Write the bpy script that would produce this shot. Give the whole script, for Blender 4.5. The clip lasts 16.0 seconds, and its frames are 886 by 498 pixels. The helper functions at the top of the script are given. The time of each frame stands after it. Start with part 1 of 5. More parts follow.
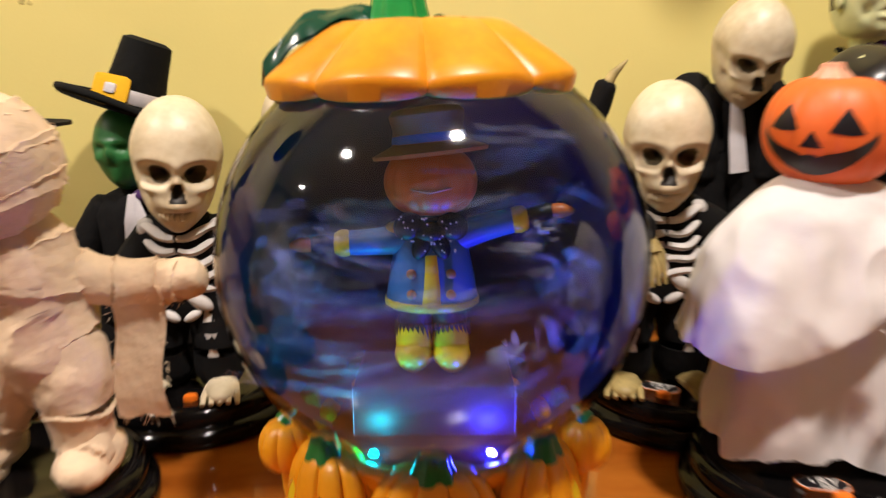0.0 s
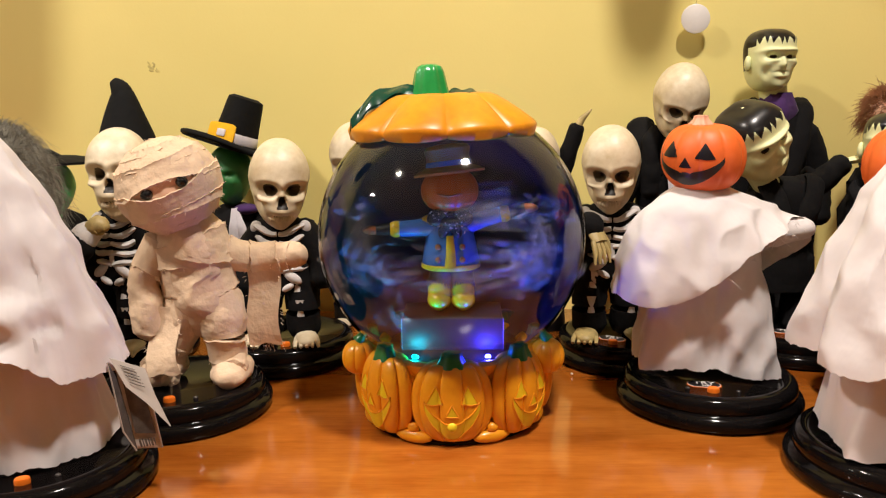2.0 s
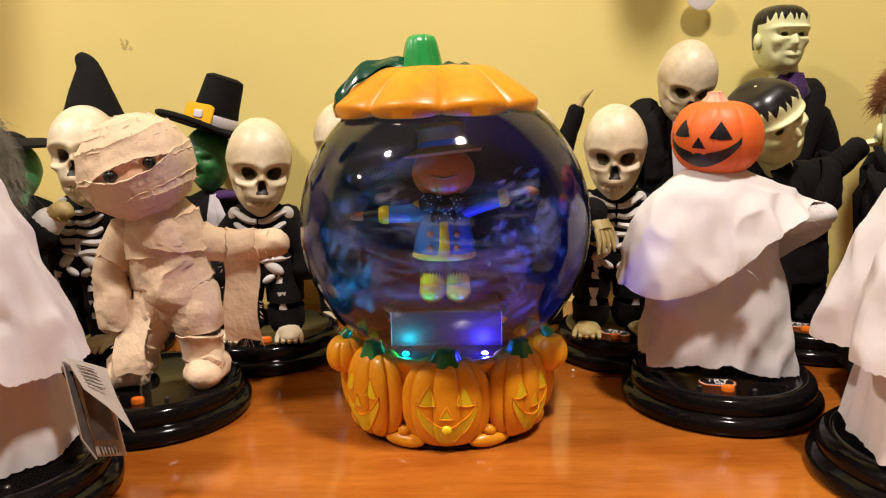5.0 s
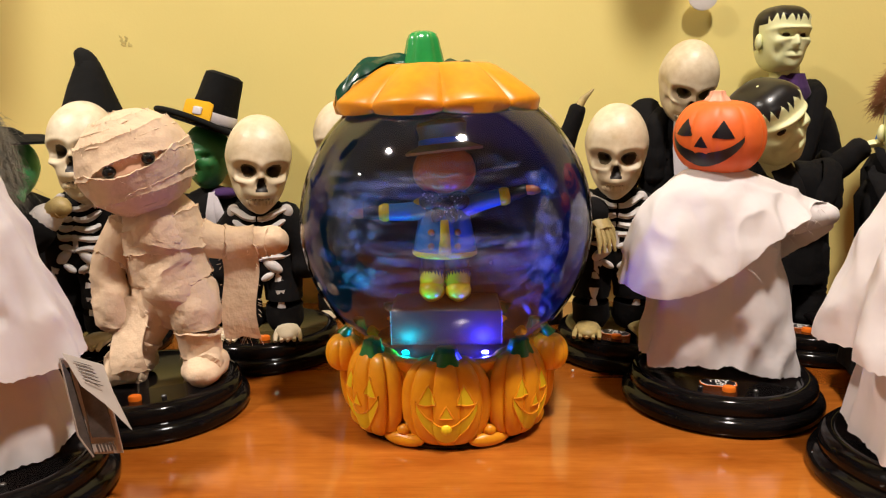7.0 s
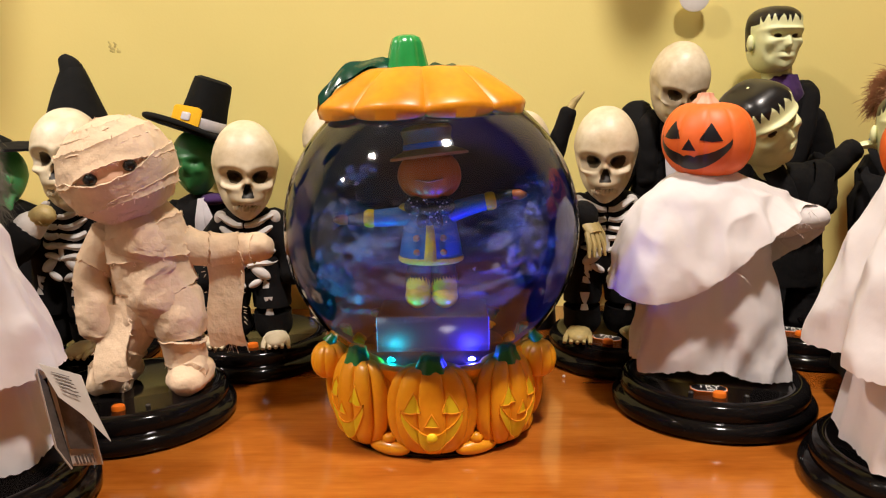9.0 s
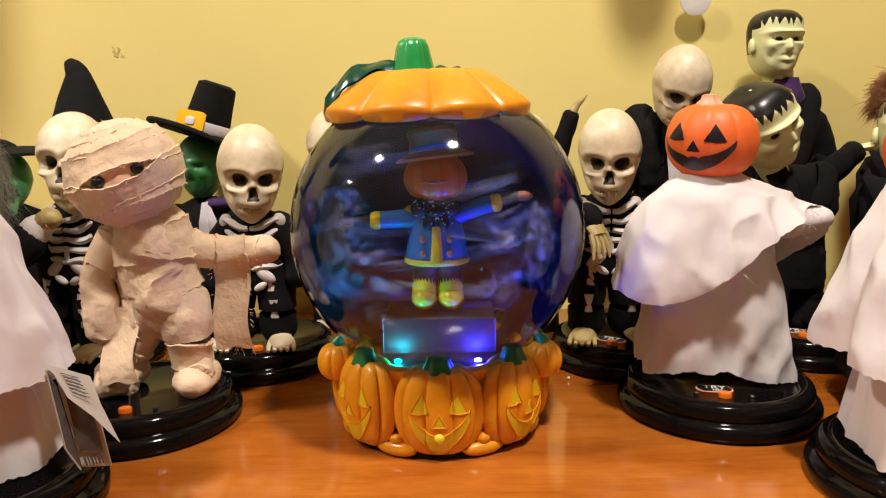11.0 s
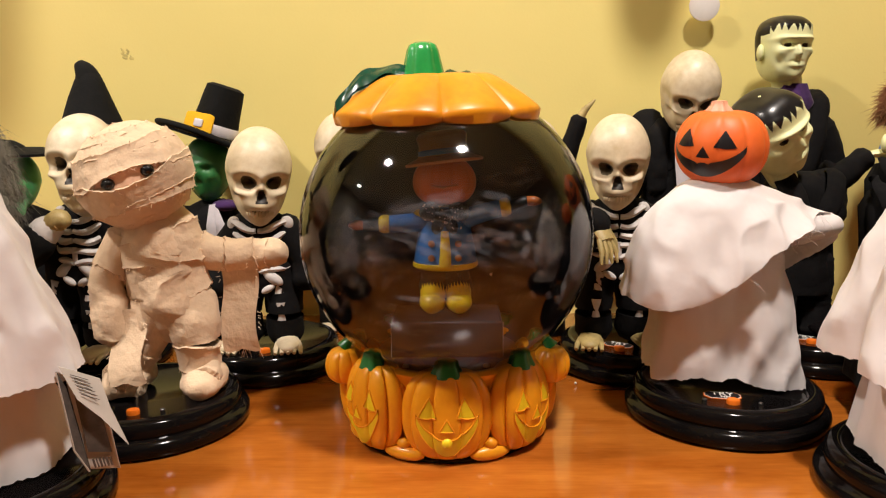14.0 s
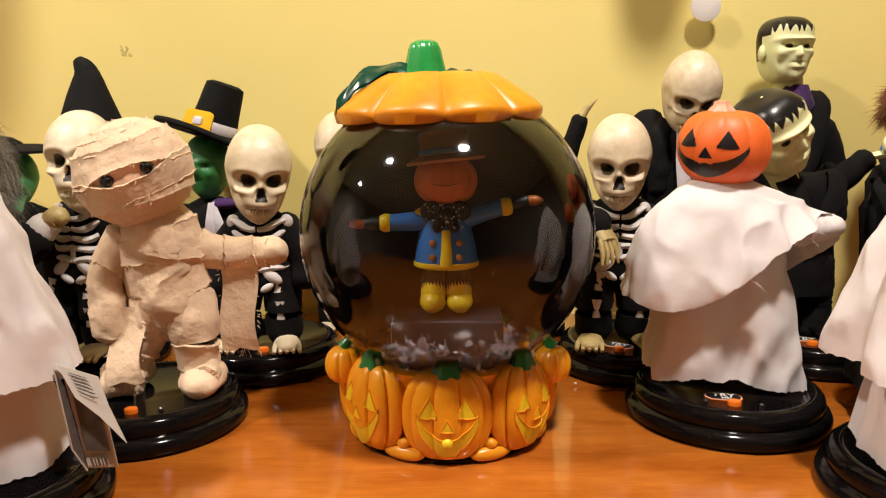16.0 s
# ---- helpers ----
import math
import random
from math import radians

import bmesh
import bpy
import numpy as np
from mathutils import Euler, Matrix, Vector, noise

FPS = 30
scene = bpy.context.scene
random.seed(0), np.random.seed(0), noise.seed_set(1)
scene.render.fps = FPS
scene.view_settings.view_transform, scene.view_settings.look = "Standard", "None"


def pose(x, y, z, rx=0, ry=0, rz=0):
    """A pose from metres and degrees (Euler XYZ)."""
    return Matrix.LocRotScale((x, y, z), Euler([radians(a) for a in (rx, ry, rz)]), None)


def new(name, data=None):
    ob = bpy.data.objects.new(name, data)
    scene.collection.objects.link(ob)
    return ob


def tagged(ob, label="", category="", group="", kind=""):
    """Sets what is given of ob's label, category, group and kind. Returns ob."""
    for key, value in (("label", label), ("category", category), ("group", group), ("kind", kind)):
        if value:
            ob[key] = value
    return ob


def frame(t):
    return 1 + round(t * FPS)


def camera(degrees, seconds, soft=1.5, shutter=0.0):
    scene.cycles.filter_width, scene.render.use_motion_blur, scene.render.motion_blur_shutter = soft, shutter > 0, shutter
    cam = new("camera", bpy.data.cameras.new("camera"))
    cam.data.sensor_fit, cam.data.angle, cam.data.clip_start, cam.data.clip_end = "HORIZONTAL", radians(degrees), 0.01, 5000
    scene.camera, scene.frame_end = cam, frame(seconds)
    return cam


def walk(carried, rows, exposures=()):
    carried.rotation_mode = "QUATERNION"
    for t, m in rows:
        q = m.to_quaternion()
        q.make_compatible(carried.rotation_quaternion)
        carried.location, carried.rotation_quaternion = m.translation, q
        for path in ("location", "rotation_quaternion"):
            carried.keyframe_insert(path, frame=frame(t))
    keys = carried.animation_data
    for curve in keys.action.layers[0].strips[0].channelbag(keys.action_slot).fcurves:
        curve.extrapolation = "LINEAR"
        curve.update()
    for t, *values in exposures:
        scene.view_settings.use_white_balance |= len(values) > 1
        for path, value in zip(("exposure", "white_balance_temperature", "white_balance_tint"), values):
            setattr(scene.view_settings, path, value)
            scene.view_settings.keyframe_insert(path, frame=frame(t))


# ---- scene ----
cam = camera(61.1, 16.0, 1.15, 0.8)
METRES, EYE, TILT, LEAN, TURN = 0.40, 0.258, -13.0, 0.4, 0.0
ROWS = [
    (0.0, 0.0, 0.0, 0.0, 0.0, 0.0, -0.0),
    (0.5, 0.0029, -0.3079, -0.0289, -0.83, -0.03, -1.27),
    (1.0, 0.0039, -0.5562, -0.0705, 0.0, 1.28, 0.07),
    (1.5, 0.0005, -0.6417, -0.0994, 1.52, 2.41, 0.28),
    (2.0, 0.0163, -0.6166, -0.1089, 1.69, 2.55, 0.18),
    (2.5, 0.0162, -0.5964, -0.0979, 1.37, 2.17, 0.3),
    (3.0, 0.01, -0.5454, -0.0928, 1.16, 1.87, 0.34),
    (3.5, 0.0096, -0.5191, -0.0964, 1.01, 1.71, 0.38),
    (4.0, 0.0127, -0.5048, -0.1018, 0.94, 1.77, 0.37),
    (6.5, -0.0089, -0.4783, -0.1214, 0.75, 2.1, -0.05),
    (7.0, -0.001, -0.4779, -0.1184, 0.68, 2.05, -0.09),
    (7.5, 0.0105, -0.4762, -0.1173, 0.64, 2.0, -0.02),
    (8.0, 0.0177, -0.4799, -0.1182, 0.68, 1.97, 0.12),
    (8.5, 0.0323, -0.4687, -0.1144, 0.75, 2.04, 0.24),
    (9.0, 0.031, -0.4614, -0.1119, 0.86, 2.26, 0.3),
    (11.5, 0.0148, -0.4689, -0.1236, 0.75, 2.84, 0.51),
    (12.0, 0.0221, -0.4712, -0.121, 0.81, 2.92, 0.48),
    (12.5, 0.0175, -0.4718, -0.1225, 0.89, 2.98, 0.39),
    (13.0, 0.0086, -0.4797, -0.1223, 0.98, 3.05, 0.26),
    (13.5, 0.0017, -0.4716, -0.1204, 1.0, 3.03, 0.14),
    (14.0, 0.0054, -0.467, -0.1186, 0.97, 2.96, 0.05),
    (14.5, 0.0008, -0.4586, -0.1186, 0.94, 2.91, -0.02),
    (15.0, 0.0007, -0.4516, -0.1202, 0.87, 2.87, -0.1),
    (15.5, -0.0039, -0.4489, -0.1193, 0.8, 2.89, -0.17),
    (16.0, -0.0024, -0.4595, -0.1199, 0.73, 2.97, -0.24),
]
walk(cam, [(t, pose(0, 0, EYE, TILT, LEAN, TURN) @ pose(METRES * x, METRES * y, METRES * z, 90 + pitch, roll, yaw)) for t, x, y, z, yaw, pitch, roll in ROWS],
     ((0.0, 0.0), (0.8, -0.06), (13.7, -0.06), (14.4, 0.06), (16.0, 0.06)))

# ---- world and light ----
world = bpy.data.worlds.new("world")
scene.world = world
world.use_nodes = True
world.node_tree.nodes["Background"].inputs[0].default_value = (1.0, 0.88, 0.70, 1)
world.node_tree.nodes["Background"].inputs[1].default_value = 0.02
LAMPS = ((0.27, 27.0), (-1.09, 25.0), (-2.45, 12.0))
for lamp_x, watts in LAMPS:
    lamp = bpy.data.lights.new("downlight", "AREA")
    lamp.shape, lamp.size, lamp.energy, lamp.color = "DISK", 0.15, watts, (1.0, 0.90, 0.815)
    lamp.spread = radians(165)
    new("downlight_lamp", lamp).matrix_world = pose(lamp_x, -0.11, 1.595)


# ---- materials ----
def material(name, color, rough=0.5, vary=0.12, scale=30.0, bump=0.0, bump_scale=120.0, metal=0.0, coat=0.0, sheen=0.0, second=None, aniso=None, spec=0.5):
    m = bpy.data.materials.new(name)
    m.use_nodes = True
    n, l = m.node_tree.nodes, m.node_tree.links
    b = n["Principled BSDF"]
    b.inputs["Roughness"].default_value, b.inputs["Metallic"].default_value = rough, metal
    b.inputs["Coat Weight"].default_value, b.inputs["Coat Roughness"].default_value = coat, 0.08
    b.inputs["Sheen Weight"].default_value = sheen
    b.inputs["Specular IOR Level"].default_value = spec
    co = n.new("ShaderNodeTexCoord")
    mp = n.new("ShaderNodeMapping")
    if aniso:
        mp.inputs["Scale"].default_value = aniso
    l.new(co.outputs["Object"], mp.inputs[0])
    big, fine = n.new("ShaderNodeTexNoise"), n.new("ShaderNodeTexNoise")
    big.inputs["Scale"].default_value, fine.inputs["Scale"].default_value = scale, scale * 6
    big.inputs["Detail"].default_value = fine.inputs["Detail"].default_value = 4
    l.new(mp.outputs[0], big.inputs["Vector"]), l.new(mp.outputs[0], fine.inputs["Vector"])
    add = n.new("ShaderNodeMath")
    add.operation = "MULTIPLY_ADD"
    l.new(fine.outputs[0], add.inputs[0])
    add.inputs[1].default_value = 0.4
    l.new(big.outputs[0], add.inputs[2])
    ramp = n.new("ShaderNodeValToRGB")
    lo = second or tuple(c * (1 - 2 * vary) for c in color)
    ramp.color_ramp.elements[0].position, ramp.color_ramp.elements[1].position = 0.45, 0.95
    ramp.color_ramp.elements[0].color, ramp.color_ramp.elements[1].color = (*lo, 1), (*color, 1)
    l.new(add.outputs[0], ramp.inputs[0])
    l.new(ramp.outputs[0], b.inputs["Base Color"])
    if bump:
        tex, bp = n.new("ShaderNodeTexNoise"), n.new("ShaderNodeBump")
        tex.inputs["Scale"].default_value, tex.inputs["Detail"].default_value = bump_scale, 5
        bp.inputs["Strength"].default_value, bp.inputs["Distance"].default_value = bump, 0.002
        l.new(mp.outputs[0], tex.inputs["Vector"])
        l.new(tex.outputs[0], bp.inputs["Height"]), l.new(bp.outputs[0], b.inputs["Normal"])
    return m


def weave(name, color, pitch=9000.0, bump=0.35, vary=0.08, wrinkle=60.0, sheen=0.1):
    """Woven cloth: crossing threads over soft creases."""
    m = material(name, color, 0.9, vary, 25, sheen=sheen, spec=0.2)
    n, l = m.node_tree.nodes, m.node_tree.links
    b, co = n["Principled BSDF"], n["Texture Coordinate"]
    sep, mix = n.new("ShaderNodeSeparateXYZ"), n.new("ShaderNodeMath")
    l.new(co.outputs["Object"], sep.inputs[0])
    waves = []
    for axis, other in (("X", "Y"), ("Z", None)):
        s = n.new("ShaderNodeMath")
        s.operation = "MULTIPLY"
        s.inputs[1].default_value = pitch
        if other:
            a = n.new("ShaderNodeMath")
            l.new(sep.outputs[axis], a.inputs[0]), l.new(sep.outputs[other], a.inputs[1])
            l.new(a.outputs[0], s.inputs[0])
        else:
            l.new(sep.outputs[axis], s.inputs[0])
        w = n.new("ShaderNodeMath")
        w.operation = "SINE"
        l.new(s.outputs[0], w.inputs[0])
        waves.append(w)
    l.new(waves[0].outputs[0], mix.inputs[0]), l.new(waves[1].outputs[0], mix.inputs[1])
    crease = n.new("ShaderNodeTexNoise")
    crease.inputs["Scale"].default_value, crease.inputs["Detail"].default_value = wrinkle, 3
    l.new(co.outputs["Object"], crease.inputs["Vector"])
    b1, b2 = n.new("ShaderNodeBump"), n.new("ShaderNodeBump")
    b1.inputs["Strength"].default_value, b1.inputs["Distance"].default_value = bump * 0.12, 0.0001
    b2.inputs["Strength"].default_value, b2.inputs["Distance"].default_value = bump, 0.004
    l.new(mix.outputs[0], b1.inputs["Height"]), l.new(crease.outputs[0], b2.inputs["Height"])
    l.new(b2.outputs[0], b1.inputs["Normal"]), l.new(b1.outputs[0], b.inputs["Normal"])
    return m


def clear_shell(name, tint, ior=1.5):
    """Thin clear plastic: see-through, with a mirror gloss that grows at the rim."""
    m = bpy.data.materials.new(name)
    m.use_nodes = True
    n, l = m.node_tree.nodes, m.node_tree.links
    n.remove(n["Principled BSDF"])
    see, gloss, mix, fr = n.new("ShaderNodeBsdfTransparent"), n.new("ShaderNodeBsdfGlossy"), n.new("ShaderNodeMixShader"), n.new("ShaderNodeFresnel")
    see.inputs[0].default_value = (*tint, 1)
    gloss.inputs["Roughness"].default_value = 0.045
    fr.inputs["IOR"].default_value = ior
    l.new(fr.outputs[0], mix.inputs[0]), l.new(see.outputs[0], mix.inputs[1]), l.new(gloss.outputs[0], mix.inputs[2])
    l.new(mix.outputs[0], n["Material Output"].inputs[0])
    return m


def glow(name, color, strength):
    m = bpy.data.materials.new(name)
    m.use_nodes = True
    b = m.node_tree.nodes["Principled BSDF"]
    b.inputs["Base Color"].default_value = (*color, 1)
    b.inputs["Emission Color"].default_value, b.inputs["Emission Strength"].default_value = (*color, 1), strength
    return m


WALL = material("yellow_wall_paint", (0.88, 0.745, 0.265), 0.55, 0.03, 2.0, 0.06, 300, second=(0.85, 0.715, 0.25))
GREYPAINT = material("unseen_wall_grey", (0.42, 0.40, 0.38), 0.6, 0.04, 2.0, 0.06, 300)
PLASTER = material("white_ceiling_paint", (0.8, 0.78, 0.72), 0.7, 0.03, 3.0, 0.1, 200)
BOUNCE_FLOOR = material("pale_bounce_floor", (0.55, 0.48, 0.40), 0.6, 0.2, 20, 0.3, 300)
WOOD = material("varnished_cherry_wood", (0.52, 0.165, 0.022), 0.13, 0.2, 9.0, 0.03, 60, coat=0.3, second=(0.30, 0.072, 0.007), aniso=(0.8, 3.0, 1.0))
n, l = WOOD.node_tree.nodes, WOOD.node_tree.links
pores, stretch, tone = n.new("ShaderNodeTexNoise"), n.new("ShaderNodeMapping"), n.new("ShaderNodeMix")
stretch.inputs["Scale"].default_value = (9.0, 260.0, 9.0)
pores.inputs["Scale"].default_value, pores.inputs["Detail"].default_value = 2.0, 6
tone.data_type, tone.blend_type = "RGBA", "MULTIPLY"
tone.inputs[0].default_value = 0.14
shades = n.new("ShaderNodeValToRGB")
shades.color_ramp.elements[0].position, shades.color_ramp.elements[1].position = 0.36, 0.56
shades.color_ramp.elements[0].color = (0.45, 0.38, 0.32, 1)
l.new(n["Texture Coordinate"].outputs["Object"], stretch.inputs[0]), l.new(stretch.outputs[0], pores.inputs["Vector"]), l.new(pores.outputs[0], shades.inputs[0])
l.new(n["Color Ramp"].outputs[0], tone.inputs[6]), l.new(shades.outputs[0], tone.inputs[7]), l.new(tone.outputs[2], n["Principled BSDF"].inputs["Base Color"])
ORANGE = material("orange_glazed_plastic", (0.90, 0.40, 0.012), 0.32, 0.08, 40, 0.05, 90, coat=0.12, second=(0.80, 0.30, 0.010))
AMBER = material("amber_lid_plastic", (0.78, 0.32, 0.009), 0.36, 0.1, 25, 0.05, 90, coat=0.0, second=(0.60, 0.20, 0.007))
YELLOW = material("yellow_paint", (0.88, 0.66, 0.02), 0.35, 0.06, 60)
GREEN = material("green_glossy_plastic", (0.02, 0.32, 0.07), 0.25, 0.1, 60, 0.04, 80, coat=0.4)
LEAF = material("dark_green_plastic", (0.006, 0.060, 0.034), 0.22, 0.15, 60, 0.06, 80)
DEEPGREEN = material("stem_green_paint", (0.015, 0.17, 0.03), 0.3, 0.1, 60, coat=0.3)
BLACK = material("black_gloss_plastic", (0.006, 0.005, 0.005), 0.10, 0.1, 40, 0.01, 40, spec=0.17)
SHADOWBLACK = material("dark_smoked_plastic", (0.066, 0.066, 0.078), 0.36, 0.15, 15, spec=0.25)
PLINTH = material("dark_plinth_plastic", (0.022, 0.022, 0.027), 0.42, 0.2, 15)
UMBER = material("dark_brown_plastic", (0.045, 0.026, 0.030), 0.3, 0.2, 15)
BUTTON = material("orange_rubber_button", (0.85, 0.18, 0.01), 0.4, 0.05, 80)
STEEL = material("dark_screw_steel", (0.2, 0.2, 0.2), 0.3, 0.1, 300, metal=1.0)
BONE = material("ivory_skull_plastic", (0.80, 0.70, 0.52), 0.42, 0.07, 26, 0.18, 150, second=(0.54, 0.42, 0.25))
SOCKET = material("brown_socket_paint", (0.12, 0.085, 0.04), 0.6, 0.3, 60)
VOID = material("black_socket_paint", (0.02, 0.014, 0.01), 0.5, 0.2, 60)
HANDGOLD = material("aged_ivory_plastic", (0.55, 0.42, 0.17), 0.5, 0.2, 90, 0.2, 200)
CLOTHBLACK = weave("black_cloth", (0.006, 0.0055, 0.006), 9000, 0.7, 0.2, 50, 0.0)
FELT = weave("black_felt", (0.008, 0.008, 0.008), 9000, 0.3, 0.2, 90, 0.0)
PRINT = material("white_printed_cloth", (0.68, 0.64, 0.62), 0.85, 0.08, 60, 0.1, 400)
GHOST = weave("white_cotton_cloth", (0.79, 0.74, 0.735), 9000, 0.45, 0.03, 30)
GAUZE = weave("cream_gauze_bandage", (0.76, 0.565, 0.385), 5200, 0.6, 0.12, 80)
GAUZE_PALE = weave("pale_gauze_bandage", (0.82, 0.63, 0.45), 6500, 0.7, 0.08, 60)
SKIN = material("pink_felt", (0.80, 0.48, 0.32), 0.8, 0.06, 80)
EYEBLACK = material("black_bead", (0.008, 0.007, 0.007), 0.12, 0.1, 50, spec=0.4)
PUMPKIN = material("orange_vinyl", (0.84, 0.16, 0.025), 0.5, 0.06, 30, 0.05, 200, second=(0.74, 0.12, 0.018))
PINKSTEM = material("pale_pink_vinyl", (0.82, 0.40, 0.25), 0.55, 0.1, 60, 0.1, 100)
FACEBLACK = material("black_face_paint", (0.012, 0.010, 0.013), 0.38, 0.2, 60)
MONSTER = material("pale_green_vinyl", (0.80, 0.82, 0.47), 0.5, 0.08, 50, 0.06, 150, second=(0.71, 0.72, 0.38))
HAIRBLACK = material("black_vinyl_hair", (0.010, 0.009, 0.010), 0.28, 0.2, 60)
PURPLE = weave("purple_satin", (0.075, 0.03, 0.13), 9000, 0.4, 0.2, 80)
WITCHGREEN = material("green_vinyl_face", (0.035, 0.20, 0.055), 0.4, 0.15, 60)
WITCHLIGHT = material("bright_green_vinyl", (0.08, 0.42, 0.15), 0.45, 0.1, 60)
GOLDFELT = material("yellow_felt", (0.88, 0.47, 0.01), 0.9, 0.05, 100, 0.2, 500)
RIBBON = material("silver_ribbon", (0.70, 0.66, 0.70), 0.4, 0.08, 60)
GREYFUR = material("grey_fur", (0.27, 0.25, 0.20), 0.7, 0.3, 40)
REDFUR = material("auburn_hair", (0.40, 0.16, 0.06), 0.6, 0.3, 40)
BLUE = material("blue_painted_jacket", (0.05, 0.20, 0.55), 0.4, 0.1, 50)
NAVY = material("dark_teal_paint", (0.005, 0.012, 0.010), 0.5, 0.2, 50)
TROUSERS = material("teal_blue_paint", (0.006, 0.022, 0.028), 0.45, 0.1, 50)
STRAW = material("brown_hat_paint", (0.48, 0.19, 0.05), 0.45, 0.1, 50)
RUST = material("rust_orange_paint", (0.62, 0.17, 0.03), 0.4, 0.1, 50)
CARD = material("printed_card", (0.46, 0.41, 0.36), 0.6, 0.05, 60)
CARDDARK = material("printed_card_dark", (0.09, 0.075, 0.065), 0.5, 0.3, 120)
WHITE = material("white_enamel", (0.82, 0.78, 0.74), 0.4, 0.03, 60)
STAIN = material("faded_wall_stain", (0.74, 0.60, 0.20), 0.7, 0.2, 120)
SNOW = material("white_plastic_snow", (0.86, 0.84, 0.86), 0.5, 0.03, 200)
GLASS = clear_shell("clear_globe_plastic", (0.84, 0.845, 0.88), 1.7)
LED_CYAN = glow("cyan_led", (0.0, 0.66, 0.95), 1150.0)
LED_BLUE = glow("blue_led", (0.025, 0.03, 1.0), 3600.0)
n, l = SNOW.node_tree.nodes, SNOW.node_tree.links
film, see = n.new("ShaderNodeMixShader"), n.new("ShaderNodeBsdfTransparent")
film.inputs[0].default_value = 0.21
l.new(see.outputs[0], film.inputs[1]), l.new(n["Principled BSDF"].outputs[0], film.inputs[2]), l.new(film.outputs[0], n["Material Output"].inputs[0])
n, l = GHOST.node_tree.nodes, GHOST.node_tree.links
thin, through_light = n.new("ShaderNodeMixShader"), n.new("ShaderNodeBsdfTranslucent")
thin.inputs[0].default_value = 0.14
through_light.inputs[0].default_value = (0.88, 0.84, 0.82, 1)
l.new(n["Principled BSDF"].outputs[0], thin.inputs[1]), l.new(through_light.outputs[0], thin.inputs[2]), l.new(thin.outputs[0], n["Material Output"].inputs[0])
LED_OFF = material("clear_led_lens", (0.6, 0.6, 0.62), 0.15, 0.03, 60)


# ---- mesh tools ----
CREASE = {"cream_gauze_bandage": (0.0021, 64), "pale_gauze_bandage": (0.0016, 80), "black_cloth": (0.0009, 60), "white_cotton_cloth": (0.001, 60)}


